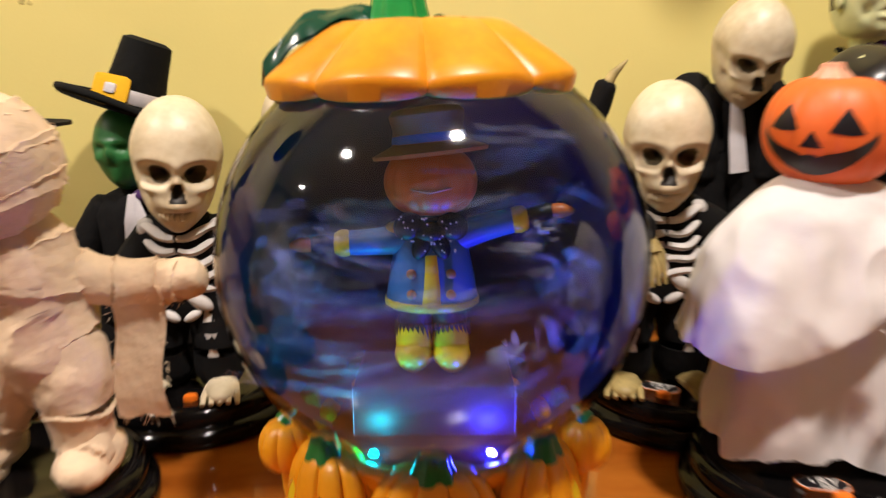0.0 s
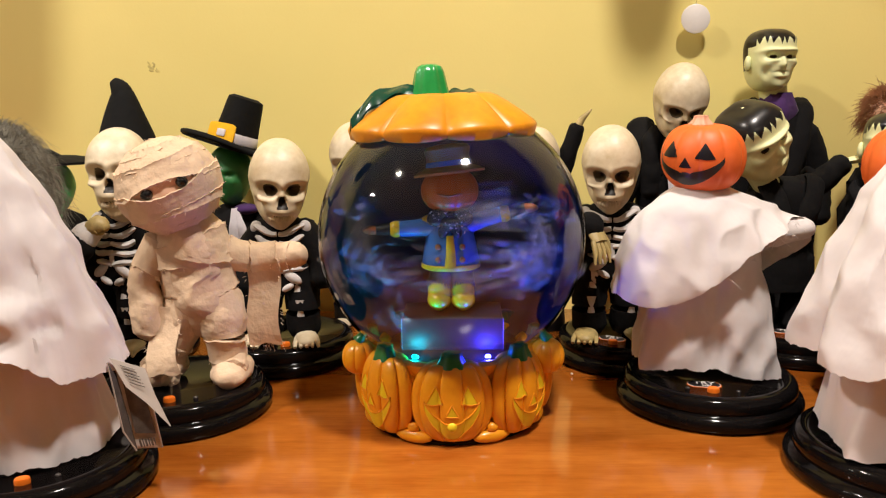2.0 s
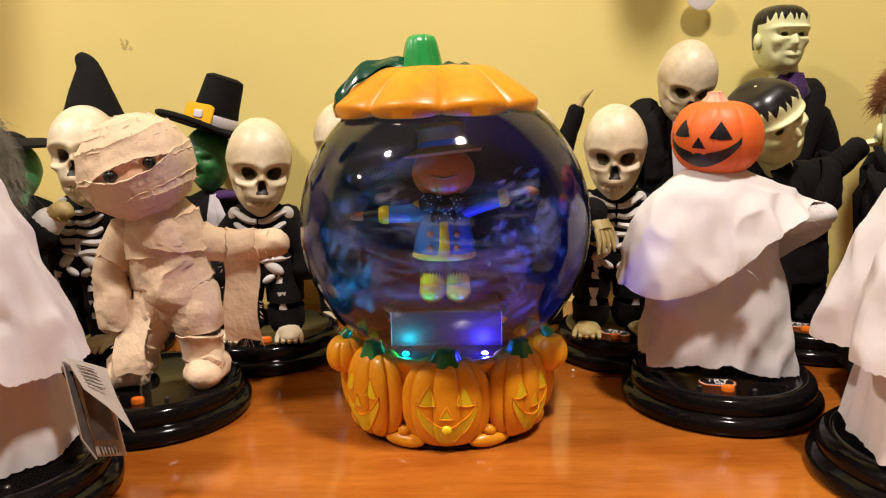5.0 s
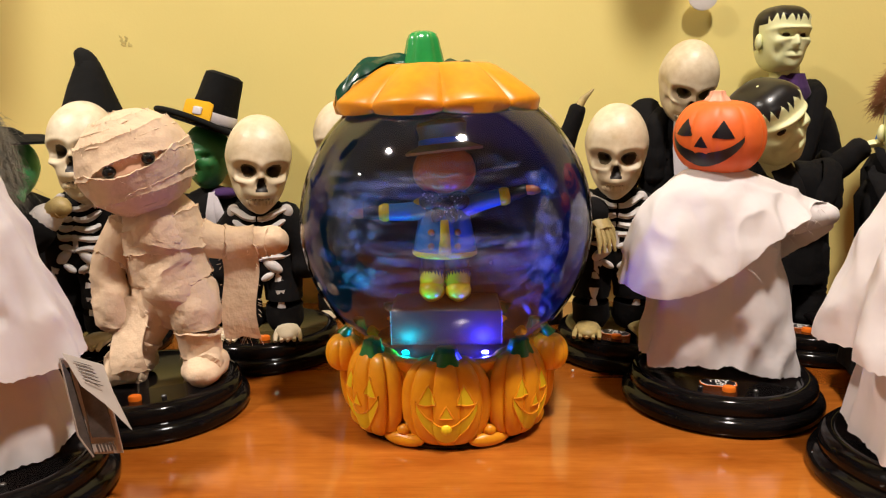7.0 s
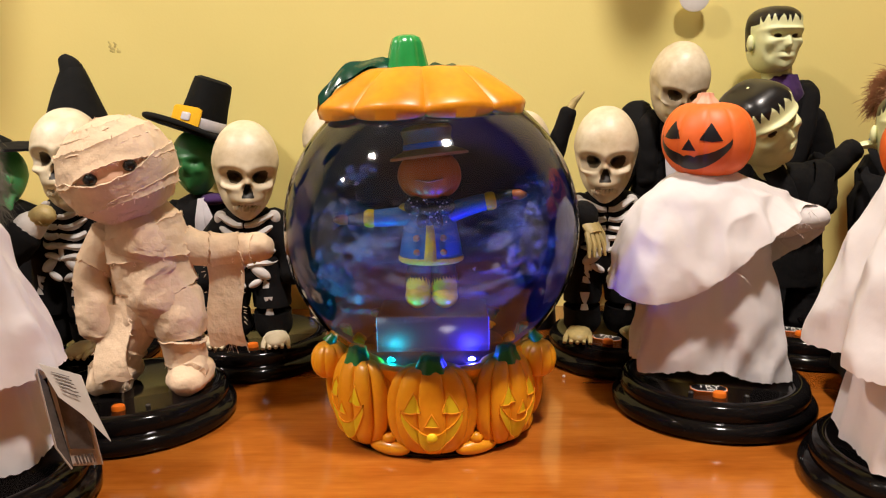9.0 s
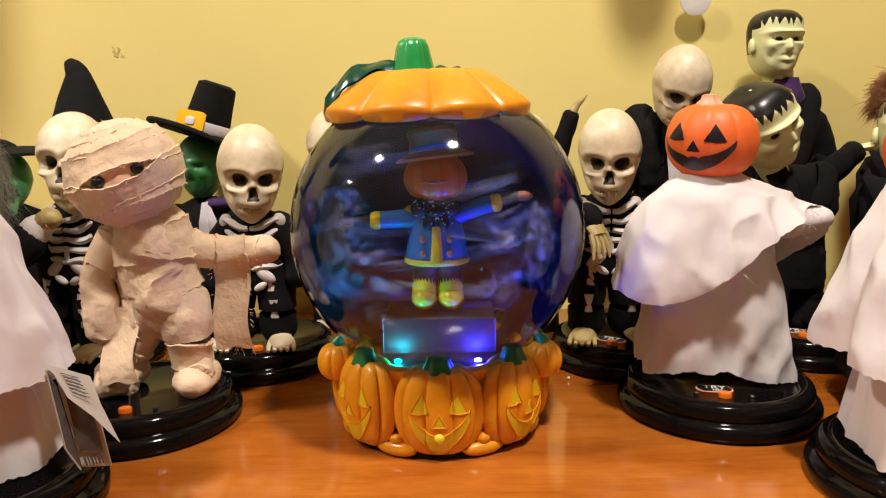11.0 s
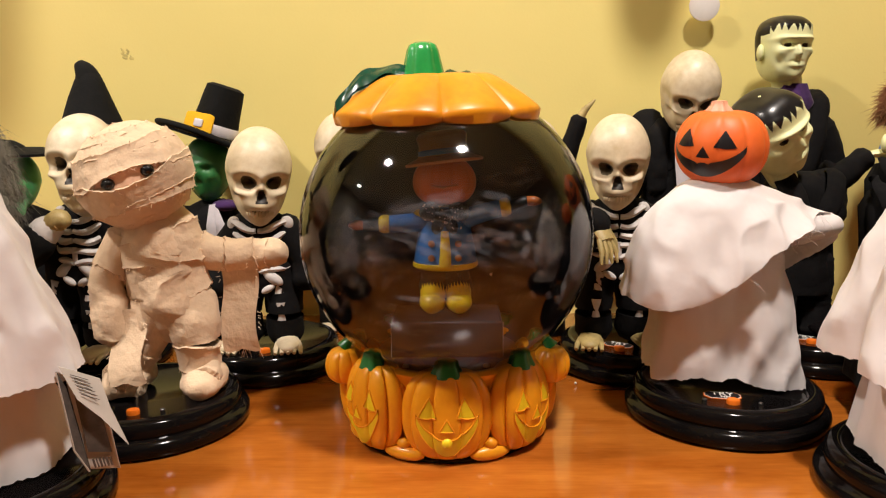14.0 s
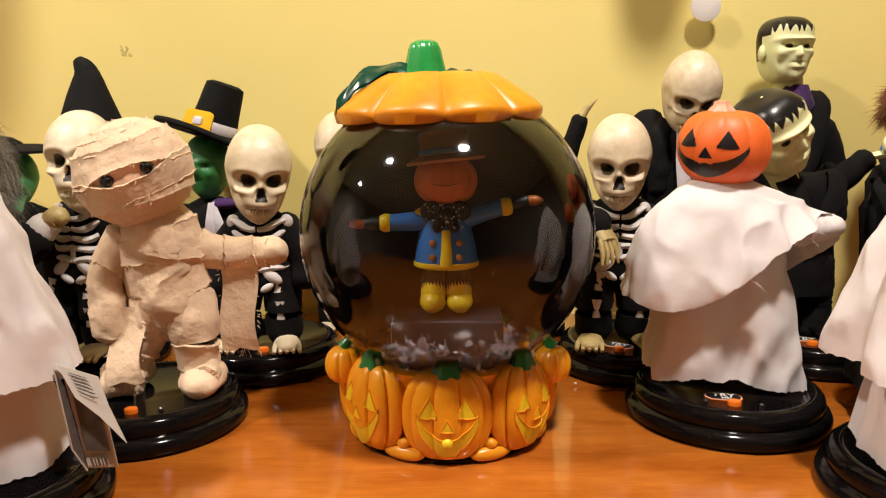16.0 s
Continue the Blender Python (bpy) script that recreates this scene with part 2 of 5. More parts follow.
class Form:
    """One mesh in the making, of several materials."""

    def __init__(self):
        self.verts, self.faces, self.mats, self.slots = [], [], [], []

    def slot(self, m):
        if m not in self.slots:
            self.slots.append(m)
        return self.slots.index(m)

    def grid(self, pts, m, wrap=True, caps=(False, False)):
        """pts: rows x columns x 3; m: a material, or a rows-1 x columns table of materials."""
        pts = np.asarray(pts, float)
        rows, cols = pts.shape[:2]
        o = len(self.verts)
        self.verts.extend(map(tuple, pts.reshape(-1, 3)))
        for i in range(rows - 1):
            for j in range(cols if wrap else cols - 1):
                k = (j + 1) % cols
                self.faces.append((o + i * cols + j, o + i * cols + k, o + (i + 1) * cols + k, o + (i + 1) * cols + j))
                self.mats.append(self.slot(m[i][j] if isinstance(m, list) else m))
        for cap, i in zip(caps, (0, rows - 1)):
            if cap:
                ring = [o + i * cols + j for j in range(cols)]
                self.faces.append(tuple(ring[::-1] if i == 0 else ring))
                self.mats.append(self.slot(m[0][0] if isinstance(m, list) else m))
        return self

    def ell(self, c, r, m, rot=(0, 0, 0), seg=18, rings=12, power=2.0):
        th = np.linspace(0, 2 * np.pi, seg, endpoint=False)
        ph = np.linspace(-np.pi / 2 + 0.02, np.pi / 2 - 0.02, rings + 1)
        d = np.stack([np.cos(ph)[:, None] * np.cos(th), np.cos(ph)[:, None] * np.sin(th), np.sin(ph)[:, None] * np.ones_like(th)], -1)
        s = (np.abs(d) ** power).sum(-1, keepdims=True) ** (-1 / power)
        turn = np.array(Euler([radians(a) for a in rot]).to_matrix())
        return self.grid((d * s * np.array(r)) @ turn.T + np.array(c), m, True, (True, True))

    def tube(self, pts, radii, m, seg=10, flat=1.0, up=(0, 0, 1)):
        """A swept tube; flat squeezes it along the direction given by up."""
        pts = [Vector(p) for p in pts]
        if seg >= 12:
            radii = [float(v) for v in radii] if hasattr(radii, "__len__") else [radii] * len(pts)
            fine, wide = [], []
            for i in range(len(pts) - 1):
                p0, p1, p2, p3 = (pts[max(0, min(len(pts) - 1, i + k))] for k in (-1, 0, 1, 2))
                steps = max(3, min(8, int((p2 - p1).length / 0.004)))
                for k in range(steps):
                    u = k / steps
                    fine.append(0.5 * (2 * p1 + (p2 - p0) * u + (2 * p0 - 5 * p1 + 4 * p2 - p3) * u * u + (3 * p1 - p0 - 3 * p2 + p3) * u ** 3))
                    wide.append(radii[i] * (1 - u) + radii[i + 1] * u)
            pts, radii = fine + [pts[-1]], wide + [radii[-1]]
            a, z = (pts[0] - pts[1]).normalized(), (pts[-1] - pts[-2]).normalized()
            r0, r1 = radii[0], radii[-1]
            pts = [pts[0] + a * r0 * 0.62, pts[0] + a * r0 * 0.40, *pts, pts[-1] + z * r1 * 0.40, pts[-1] + z * r1 * 0.62]
            radii = [r0 * 0.35, r0 * 0.78, *radii, r1 * 0.78, r1 * 0.35]
        rows = []
        for i, p in enumerate(pts):
            a = (pts[min(i + 1, len(pts) - 1)] - pts[max(i - 1, 0)]).normalized()
            side = a.cross(Vector(up))
            side = (side if side.length > 1e-4 else a.cross(Vector((1, 0.1, 0)))).normalized()
            top = side.cross(a)
            r = float(radii[i] if hasattr(radii, "__len__") else radii)
            rows.append([p + r * (math.cos(t) * side + flat * math.sin(t) * top) for t in [2 * math.pi * k / seg for k in range(seg)]])
        soft = CREASE.get(m.name)
        if soft and seg >= 12:
            rows = [[v + (v - p).normalized() * soft[0] * (1 - 2.4 * abs(noise.noise(v * soft[1])) + 0.4 * noise.noise(v * soft[1] * 2.7)) for v in row] for row, p in zip(rows, pts)]
        return self.grid(rows, m, True, (True, True))

    def lathe(self, profile, m, c=(0, 0, 0), seg=40, shape=None, squash=(1, 1), caps=(True, True)):
        th = np.linspace(0, 2 * np.pi, seg, endpoint=False)
        rows = []
        for r, z in profile:
            k = np.array([shape(t, r, z) if shape else 1.0 for t in th])
            rows.append(np.stack([c[0] + squash[0] * r * k * np.cos(th), c[1] + squash[1] * r * k * np.sin(th), np.full(seg, c[2] + z)], -1))
        return self.grid(rows, m, True, caps)

    def box(self, c, size, m, rot=(0, 0, 0), round_to=0.15):
        """A block with worn corners."""
        return self.ell(c, [s * 0.5 * 1.12 for s in size], m, rot, 16, 10, 9.0)

    def star(self, c, r, m, bumps=(), power=2.0, taper=None, rot=(0, 0, 0), paint=None, seg=64, rings=48):
        """A head: a rounded block with bumps and dents at (azimuth, height angle, widths, amount); azimuth 0 faces -y."""
        th = np.linspace(0, 2 * np.pi, seg, endpoint=False)
        ph = np.linspace(-np.pi / 2 + 0.03, np.pi / 2 - 0.03, rings + 1)
        d = np.stack([np.cos(ph)[:, None] * np.sin(th), -np.cos(ph)[:, None] * np.cos(th), np.sin(ph)[:, None] * np.ones_like(th)], -1)
        az, el = np.degrees((th + np.pi) % (2 * np.pi) - np.pi)[None, :] * np.ones((rings + 1, 1)), np.degrees(ph)[:, None] * np.ones((1, seg))
        p = d * (np.abs(d / np.array(r)) ** power).sum(-1, keepdims=True) ** (-1 / power)
        if taper:
            zs, kx, ky = zip(*taper)
            u = p[..., 2] / r[2]
            p[..., 0] *= np.interp(u, zs, kx)
            p[..., 1] *= np.interp(u, zs, ky)
        for a, e, wa, we, amount, *steep in bumps:
            p += d * (amount * np.exp(-((((az - a) / wa) ** 2 + ((el - e) / we) ** 2) ** (steep[0] if steep else 1))))[..., None]
        table = m
        if paint:
            table = [[paint(az[i, j], (el[i, j] + el[i + 1, j]) / 2) or m for j in range(seg)] for i in range(rings)]
        turn = np.array(Euler([radians(a) for a in rot]).to_matrix())
        return self.grid(p @ turn.T + np.array(c), table, True, (True, True))

    def drape(self, neck, neck_r, hem, m, bulge=0.25, folds=(), seg=96, rows=22, ragged=0.0, seed=0, thick=0.0016, crumple=0.0026):
        """Cloth from a neck ring to a hem through the points given round it (angle, x, y, z), with folds that deepen downwards."""
        rng = np.random.default_rng(seed)
        th = np.linspace(0, 2 * np.pi, seg, endpoint=False)
        hem = sorted(hem)
        ang = np.radians([hem[-1][0] - 360] + [h[0] for h in hem] + [hem[0][0] + 360])
        ring = [hem[-1]] + hem + [hem[0]]
        ease = lambda k: np.interp(th, ang, [h[k] for h in ring])
        soft = lambda v: sum(np.roll(v, s) * w for s, w in ((-3, 0.1), (-2, 0.15), (-1, 0.15), (0, 0.2), (1, 0.15), (2, 0.15), (3, 0.1)))
        end = np.stack([soft(ease(1)), soft(ease(2)), soft(ease(3)) + ragged * (rng.random(seg) - 0.5)], -1)
        top = np.stack([neck[0] + neck_r * np.cos(th), neck[1] + neck_r * np.sin(th), np.full(seg, neck[2])], -1)
        out = []
        for i in range(rows):
            s = i / (rows - 1)
            p = top * (1 - s) + end * s
            w = max(0.0, math.sin(math.pi * s)) ** 0.8 * (bulge(th) if callable(bulge) else np.full(seg, bulge))
            away = p - np.array([neck[0], neck[1], 0])
            away[:, 2] = 0
            lift = np.linalg.norm(end - top, axis=1)[:, None]
            p = p + away / (np.linalg.norm(away, axis=1)[:, None] + 1e-6) * lift * w[:, None] * 0.6
            p[:, 2] += (lift[:, 0] * w * 0.75)
            for k, phase, depth in folds:
                f = depth * s ** 1.2 * np.sin(k * th + phase + 0.9 * math.sin(3 * s + phase))
                p += away / (np.linalg.norm(away, axis=1)[:, None] + 1e-6) * f[:, None]
            grain = [1 - 2.2 * abs(noise.noise(Vector((q[0] * 34 + seed, q[1] * 34, q[2] * 17 + 3 * seed)))) + 0.5 * noise.noise(Vector((q[0] * 80, q[1] * 80 + seed, q[2] * 45))) for q in p]
            p += away / (np.linalg.norm(away, axis=1)[:, None] + 1e-6) * (crumple * min(1.0, 3 * s) * np.array(grain))[:, None]
            out.append(p)
        mid = np.array(neck)
        back = [q + (mid + np.array([0, 0, -0.03]) - q) / (np.linalg.norm(mid - q, axis=1)[:, None] + 1e-6) * thick for q in out[::-1]]
        return self.grid(out + back, m)

    def strands(self, c, r, m, count, length, seed, droop=0.5, width=0.0007, low=-0.4):
        """Hair combed outwards and down from an egg shape."""
        rng = np.random.default_rng(seed)
        for _ in range(count):
            d = Vector(rng.normal(size=3)).normalized()
            if d.z < low:
                d.z = -d.z
            p = Vector((c[0] + d.x * r[0], c[1] + d.y * r[1], c[2] + d.z * r[2]))
            n = length * (0.6 + 0.8 * rng.random())
            g = Vector(rng.normal(size=3)) * 0.25
            q = p + (d + g) * n * 0.5 + Vector((0, 0, -droop * n * 0.25))
            e = q + (d * (1 - droop) + g + Vector((0, 0, -droop))) * n * 0.6
            self.tube([p, q, e], [width, width * 0.8, width * 0.15], m, 3)
        return self

    def turned(self, first, rot, pivot):
        """Turn all vertices from the first on about a pivot."""
        m = Euler([radians(a) for a in rot]).to_matrix()
        for i in range(first, len(self.verts)):
            self.verts[i] = tuple(m @ (Vector(self.verts[i]) - Vector(pivot)) + Vector(pivot))

    def data(self, name, smooth=True):
        mesh = bpy.data.meshes.new(name)
        mesh.from_pydata(self.verts, [], self.faces)
        for m in self.slots:
            mesh.materials.append(m)
        mesh.polygons.foreach_set("material_index", self.mats)
        mesh.polygons.foreach_set("use_smooth", [smooth] * len(self.faces))
        b = bmesh.new()
        b.from_mesh(mesh)
        bmesh.ops.recalc_face_normals(b, faces=b.faces)
        if smooth:
            for e in b.edges:
                if len(e.link_faces) == 2 and e.calc_face_angle(0) > radians(50):
                    e.smooth = False
        b.to_mesh(mesh)
        b.free()
        return mesh


def thing(name, form, m, label, category, group="", kind=""):
    ob = new(name, form.data(name))
    ob.matrix_world = m
    return tagged(ob, label, category, group, kind)


def holder(name, m, label, category, group=""):
    ob = new(name)
    ob.matrix_world = m
    ob.empty_display_size = 0.02
    return tagged(ob, label, category, group)


def part(name, form, parent, label="", m=None):
    ob = new(name, form.data(name) if isinstance(form, Form) else form)
    ob.parent = parent
    if m:
        ob.matrix_basis = m
    return tagged(ob, label)


def slab(name, low, high, m, label=""):
    f = Form()
    (x0, y0, z0), (x1, y1, z1) = low, high
    f.verts = [(x, y, z) for z in (z0, z1) for y in (y0, y1) for x in (x0, x1)]
    f.faces = [(0, 2, 3, 1), (4, 5, 7, 6), (0, 1, 5, 4), (1, 3, 7, 5), (3, 2, 6, 7), (2, 0, 4, 6)]
    f.mats, f.slots = [0] * 6, [m]
    ob = new(name, f.data(name, False))
    return tagged(ob, label or "plain unseen room surface, added to shape bounced light", name.split("_")[0], "", "structure")


# ---- the room ----
slab("wall_north", (-3.2, 0.764, -0.75), (2.6, 0.90, 1.62), WALL, "bright yellow painted wall behind the crowded table")
# added walls out of view: far back and grey, to dim the globe's reflections
slab("wall_south", (-3.2, -6.1, -0.75), (2.6, -6.0, 1.62), GREYPAINT)
slab("wall_west", (-3.3, -6.1, -0.75), (-3.2, 0.90, 1.62), GREYPAINT)
slab("wall_east", (2.6, -6.1, -0.75), (2.7, 0.90, 1.62), GREYPAINT)
# unseen floor and ceiling, kept pale to bounce fill light onto the dolls
slab("floor", (-3.3, -6.1, -0.80), (2.7, 0.90, -0.75), BOUNCE_FLOOR)
slab("ceiling", (-3.3, -6.1, 1.62), (2.7, 0.90, 1.70), PLASTER)

# wall stain, a thin scuffed patch
f = Form()
rng = np.random.default_rng(4)
for k in range(9):
    f.ell((-0.409 + 0.012 * (rng.random() - 0.5) * 1.6, 0.7639, 0.330 + 0.020 * (rng.random() - 0.5)), (0.0012 + 0.0025 * rng.random(), 0.0003, 0.001 + 0.002 * rng.random()), STAIN, (0, 90 * rng.random(), 0), 10, 6)
thing("wall_scuff", f, Matrix(), "small brownish scuff mark on yellow wall", "scuff mark")

# table
table = holder("table", pose(0, 0.2, -0.75), "varnished cherry-brown wooden table against yellow wall", "table")
f = Form()
edge = 0.006
prof = [(-0.95, -0.56), (0.95, -0.56), (0.95, 0.56), (-0.95, 0.56)]
rows = []
for inset, z in ((edge, 0.715), (0, 0.715 + edge), (0, 0.75 - edge), (edge * 0.3, 0.75 - edge * 0.3), (edge, 0.75)):
    rows.append([(x - math.copysign(inset, x), y - math.copysign(inset, y), z) for x, y in prof])
f.grid(rows, WOOD, True, (True, True))
part("tabletop", f, table)
for sx in (-0.85, 0.85):
    for sy in (-0.47, 0.47):
        f = Form()
        f.lathe([(0.022, 0.0), (0.026, 0.02), (0.028, 0.3), (0.034, 0.60), (0.036, 0.715)], WOOD, seg=20)
        part("leg", f, table, "", pose(sx, sy, 0))


# ---- display bases ----
def octagon(w, h, cut, z, grow=0.0):
    w, h = w + grow, h + grow
    return [(-w + cut, -h, z), (w - cut, -h, z), (w, -h + cut, z), (w, h - cut, z), (w - cut, h, z), (-w + cut, h, z), (-w, h - cut, z), (-w, -h + cut, z)]


BASE_PROFILE = [(0.0795, 0.0), (0.0855, 0.0015), (0.0870, 0.004), (0.0872, 0.009), (0.0855, 0.0125), (0.0815, 0.0142), (0.0800, 0.0152), (0.0805, 0.0170),
                (0.0808, 0.0215), (0.0795, 0.0255), (0.0765, 0.0282), (0.0720, 0.0292), (0.0690, 0.0290), (0.0680, 0.0282), (0.0, 0.0282)]


def display_base(x, y, turn, label, lettered=True):
    """turn: degrees by which the front, with its button, turns to the right seen from above."""
    base = holder("display_base", pose(x, y, 0, 0, 0, turn), label, "display base", "round black doll bases")
    f = Form()
    f.lathe([(max(r * 0.955, 0.0005), z) for r, z in BASE_PROFILE], BLACK, seg=72)
    part("body", f, base)
    f = Form()
    f.lathe([(0.0052, 0.0), (0.0052, 0.0030), (0.0046, 0.0042), (0.003, 0.0046)], BUTTON, squash=(1, 0.8), seg=20)
    part("button", f, base, "orange push button", pose(0, -0.0535, 0.0280))
    for sx in (-0.021, 0.021):
        f = Form()
        f.lathe([(0.0020, 0.0), (0.0020, 0.0008), (0.0014, 0.0013), (0.0005, 0.0008)], STEEL, seg=12)
        part("screw", f, base, "", pose(sx, -0.049, 0.0280))
    if lettered:
        plate = Form()
        plate.grid([octagon(0.0145, 0.0080, 0.0045, 0.0), octagon(0.0145, 0.0080, 0.0045, 0.0005)], BUTTON, True, (True, True))
        plate.grid([octagon(0.0145, 0.0080, 0.0045, 0.0003, -0.0007), octagon(0.0145, 0.0080, 0.0045, 0.0008, -0.0007)], WHITE, True, (True, True))
        plate.grid([octagon(0.0145, 0.0080, 0.0045, 0.0005, -0.0012), octagon(0.0145, 0.0080, 0.0045, 0.0011, -0.0012)], FACEBLACK, True, (True, True))
        plate = part("label_plate", plate, base, "black octagonal sticker with orange rim", pose(-0.0065, -0.0375, 0.0281))
        for words, size, at in (("TRY", 0.0098, (0, 0.0014)), ("ME!", 0.0052, (0.002, -0.0050))):
            text = bpy.data.curves.new("lettering", "FONT")
            text.body, text.size, text.align_x, text.align_y, text.extrude, text.offset = words, size, "CENTER", "CENTER", 0.0001, 0.0001
            text.materials.append(WHITE)
            part("lettering", text, plate, "", pose(at[0], at[1], 0.0013))
    return base


TOP = 0.0284
display_base(0.231, 0.424, -13, "round stepped black gloss base under pumpkin-headed ghost")
display_base(0.186, 0.556, -30, "round stepped black gloss base under skeleton doll")
display_base(0.375, 0.578, -24, "round stepped black gloss base under monster doll")
display_base(-0.261, 0.409, 11, "round stepped black gloss base under bandaged mummy", False)
display_base(-0.200, 0.562, 15, "round stepped black gloss base under skeleton doll", False)
display_base(-0.313, 0.262, 20, "round stepped black gloss base under white ghost", False)
display_base(0.330, 0.278, -30, "round stepped black gloss base under white ghost", False)
display_base(-0.390, 0.575, 0, "round stepped black gloss base under hatted skeleton", False)
display_base(-0.475, 0.420, -10, "round stepped black gloss base under shaggy grey doll", False)
display_base(0.437, 0.413, 0, "round stepped black gloss base under orange pumpkin doll", False)


# ---- dolls ----
def wedge(k, a, e, half, tall):
    """A triangle that stands on its base in face angles."""
    return -tall <= e - k <= tall and abs(a) <= half * (tall - (e - k)) / (2 * tall)


SKULL_TAPER = [(-1.0, 0.60, 0.70), (-0.85, 0.72, 0.84), (-0.66, 0.80, 0.89), (-0.46, 0.84, 0.93), (-0.28, 0.86, 0.96), (-0.08, 0.94, 0.98), (0.15, 1.0, 1.0), (1.0, 1.0, 1.0)]


def skull(f, c, size=1.0, rot=(0, 0, 0)):
    """An ivory skull 0.1 m high about its middle: a large cranium over a small face."""
    turn = Euler([radians(a) for a in rot]).to_matrix()

    def at(x, y, z):
        v = turn @ Vector((x * size, y * size, z * size))
        return (c[0] + v.x, c[1] + v.y, c[2] + v.z)

    k = 0.001 * size
    bumps = [(-25, -1, 17.5, 11, -17 * k, 1.5), (25, -1, 17.5, 11, -17 * k, 1.5), (-25, 13, 20, 5, 1.0 * k), (25, 13, 20, 5, 1.0 * k), (0, 6, 6, 7, 1.5 * k),
             (0, -17, 7.5, 7, -8 * k, 1.6), (0, -7, 4, 6, 3 * k), (-38, -15, 12, 5, 3.2 * k), (38, -15, 12, 5, 3.2 * k), (-60, -6, 9, 12, -3 * k), (60, -6, 9, 12, -3 * k),
             (0, -31, 26, 7, 4.8 * k), (0, -42, 18, 3.2, -4.5 * k), (0, -57, 30, 9, 5.5 * k), (-56, -30, 15, 9, -5.5 * k), (56, -30, 15, 9, -5.5 * k), (-74, 2, 16, 14, -3 * k), (74, 2, 16, 14, -3 * k),
             (-40, 38, 26, 18, 1.2 * k), (40, 38, 26, 18, 1.2 * k), (180, 15, 50, 30, 3 * k)]

    def paint(a, e):
        if ((abs(a) - 25) / 16.5) ** 2 + ((e + 1) / 11.0) ** 2 < 1:
            return VOID if ((abs(a) - 22) / 10) ** 2 + ((e - 1) / 7) ** 2 < 1 else SOCKET
        if -26 < e < -8 and abs(a) < 2.5 + 7.5 * (-8 - e) / 18:
            return VOID
        if abs(a) < 19 and -44.0 < e < -40:
            return VOID
        return None

    f.star(c, (0.0338 * size, 0.041 * size, 0.0505 * size), BONE, bumps, 2.15, SKULL_TAPER, rot, paint, 240, 180)
    for row, z, up in ((0, -0.0262, 1), (1, -0.0328, -1)):
        for j in range(-4, 5):
            a = j * 0.17
            p = at(0.0185 * math.sin(a) * 1.0, -0.0055 - 0.0275 * math.cos(a) + 0.002 * row, z - 0.0004 * (j % 2) * up)
            f.ell(p, (0.0022 * size, 0.0018 * size, 0.0033 * size), BONE, (rot[0], rot[1], rot[2] + math.degrees(a) * 0.8), 8, 6)


def finger_hand(f, wrist, way, m, size=1.0, spread=1.0, roll=0.0):
    """A thin hand: a palm and five bent fingers."""
    way = Vector(way).normalized()
    side = way.cross(Vector((math.sin(roll), 0, math.cos(roll)))).normalized()
    down = side.cross(way)
    w = Vector(wrist)
    f.tube([w, w + way * 0.012 * size, w + way * 0.022 * size], [0.006 * size, 0.010 * size, 0.009 * size], m, 10, 0.5, tuple(down))
    for j in range(5):
        o = (j - 2) * 0.0045 * size
        a = w + way * (0.020 if j else 0.010) * size + side * o
        b = a + (way + side * (j - 2) * 0.12 * spread) * 0.012 * size - down * 0.002 * size
        e = b + (way + side * (j - 2) * 0.10 * spread) * 0.010 * size - down * 0.006 * size
        f.tube([a, b, e], [0.0026 * size, 0.0025 * size, 0.0013 * size], m, 7)


def ribs(f, c, a, b, z0, z1, count=4, turn=0.0):
    """White printed ribs on a dark chest of half-widths a and b."""
    for k in range(count):
        z = z0 + (z1 - z0) * k / max(1, count - 1)
        for s in (-1, 1):
            pts, rad = [], []
            for u in np.linspace(0.03, 1.30, 11):
                t = turn + s * u
                pts.append((c[0] + 1.0 * a * math.sin(t), c[1] - 1.0 * b * math.cos(t), z - 0.0060 * math.cos(1.5 * u) + 0.002 * math.sin(5 * u + k)))
                rad.append(0.0050 * (1 - 0.55 * abs(u - 0.45) / 0.85))
            f.tube(pts, rad, PRINT, 8, 0.72, (0, 0, 1))
    f.tube([(c[0] + 1.05 * a * math.sin(turn), c[1] - 1.05 * b * math.cos(turn), z) for z in np.linspace(z0 - 0.006, z0 + 0.010, 5)], 0.0030, PRINT, 8, 0.4, (math.sin(turn), -math.cos(turn), 0))


def bone_foot(f, p, turn, m=BONE, size=1.0):
    v = Vector((math.sin(radians(turn)), -math.cos(radians(turn)), 0))
    s = Vector((v.y, -v.x, 0))
    q = Vector(p)
    f.tube([q - v * 0.008, q + v * 0.006, q + v * 0.018 * size, q + v * 0.027 * size], [0.007, 0.0095 * size, 0.0105 * size, 0.007 * size], m, 12, 0.55)
    for j in range(5):
        o = s * (j - 2) * 0.0042 * size
        f.tube([q + v * 0.012 + o, q + v * 0.026 * size + o * 1.15, q + v * 0.032 * size + o * 1.2 + Vector((0, 0, -0.003))], [0.0026, 0.0026, 0.0018], m, 7)


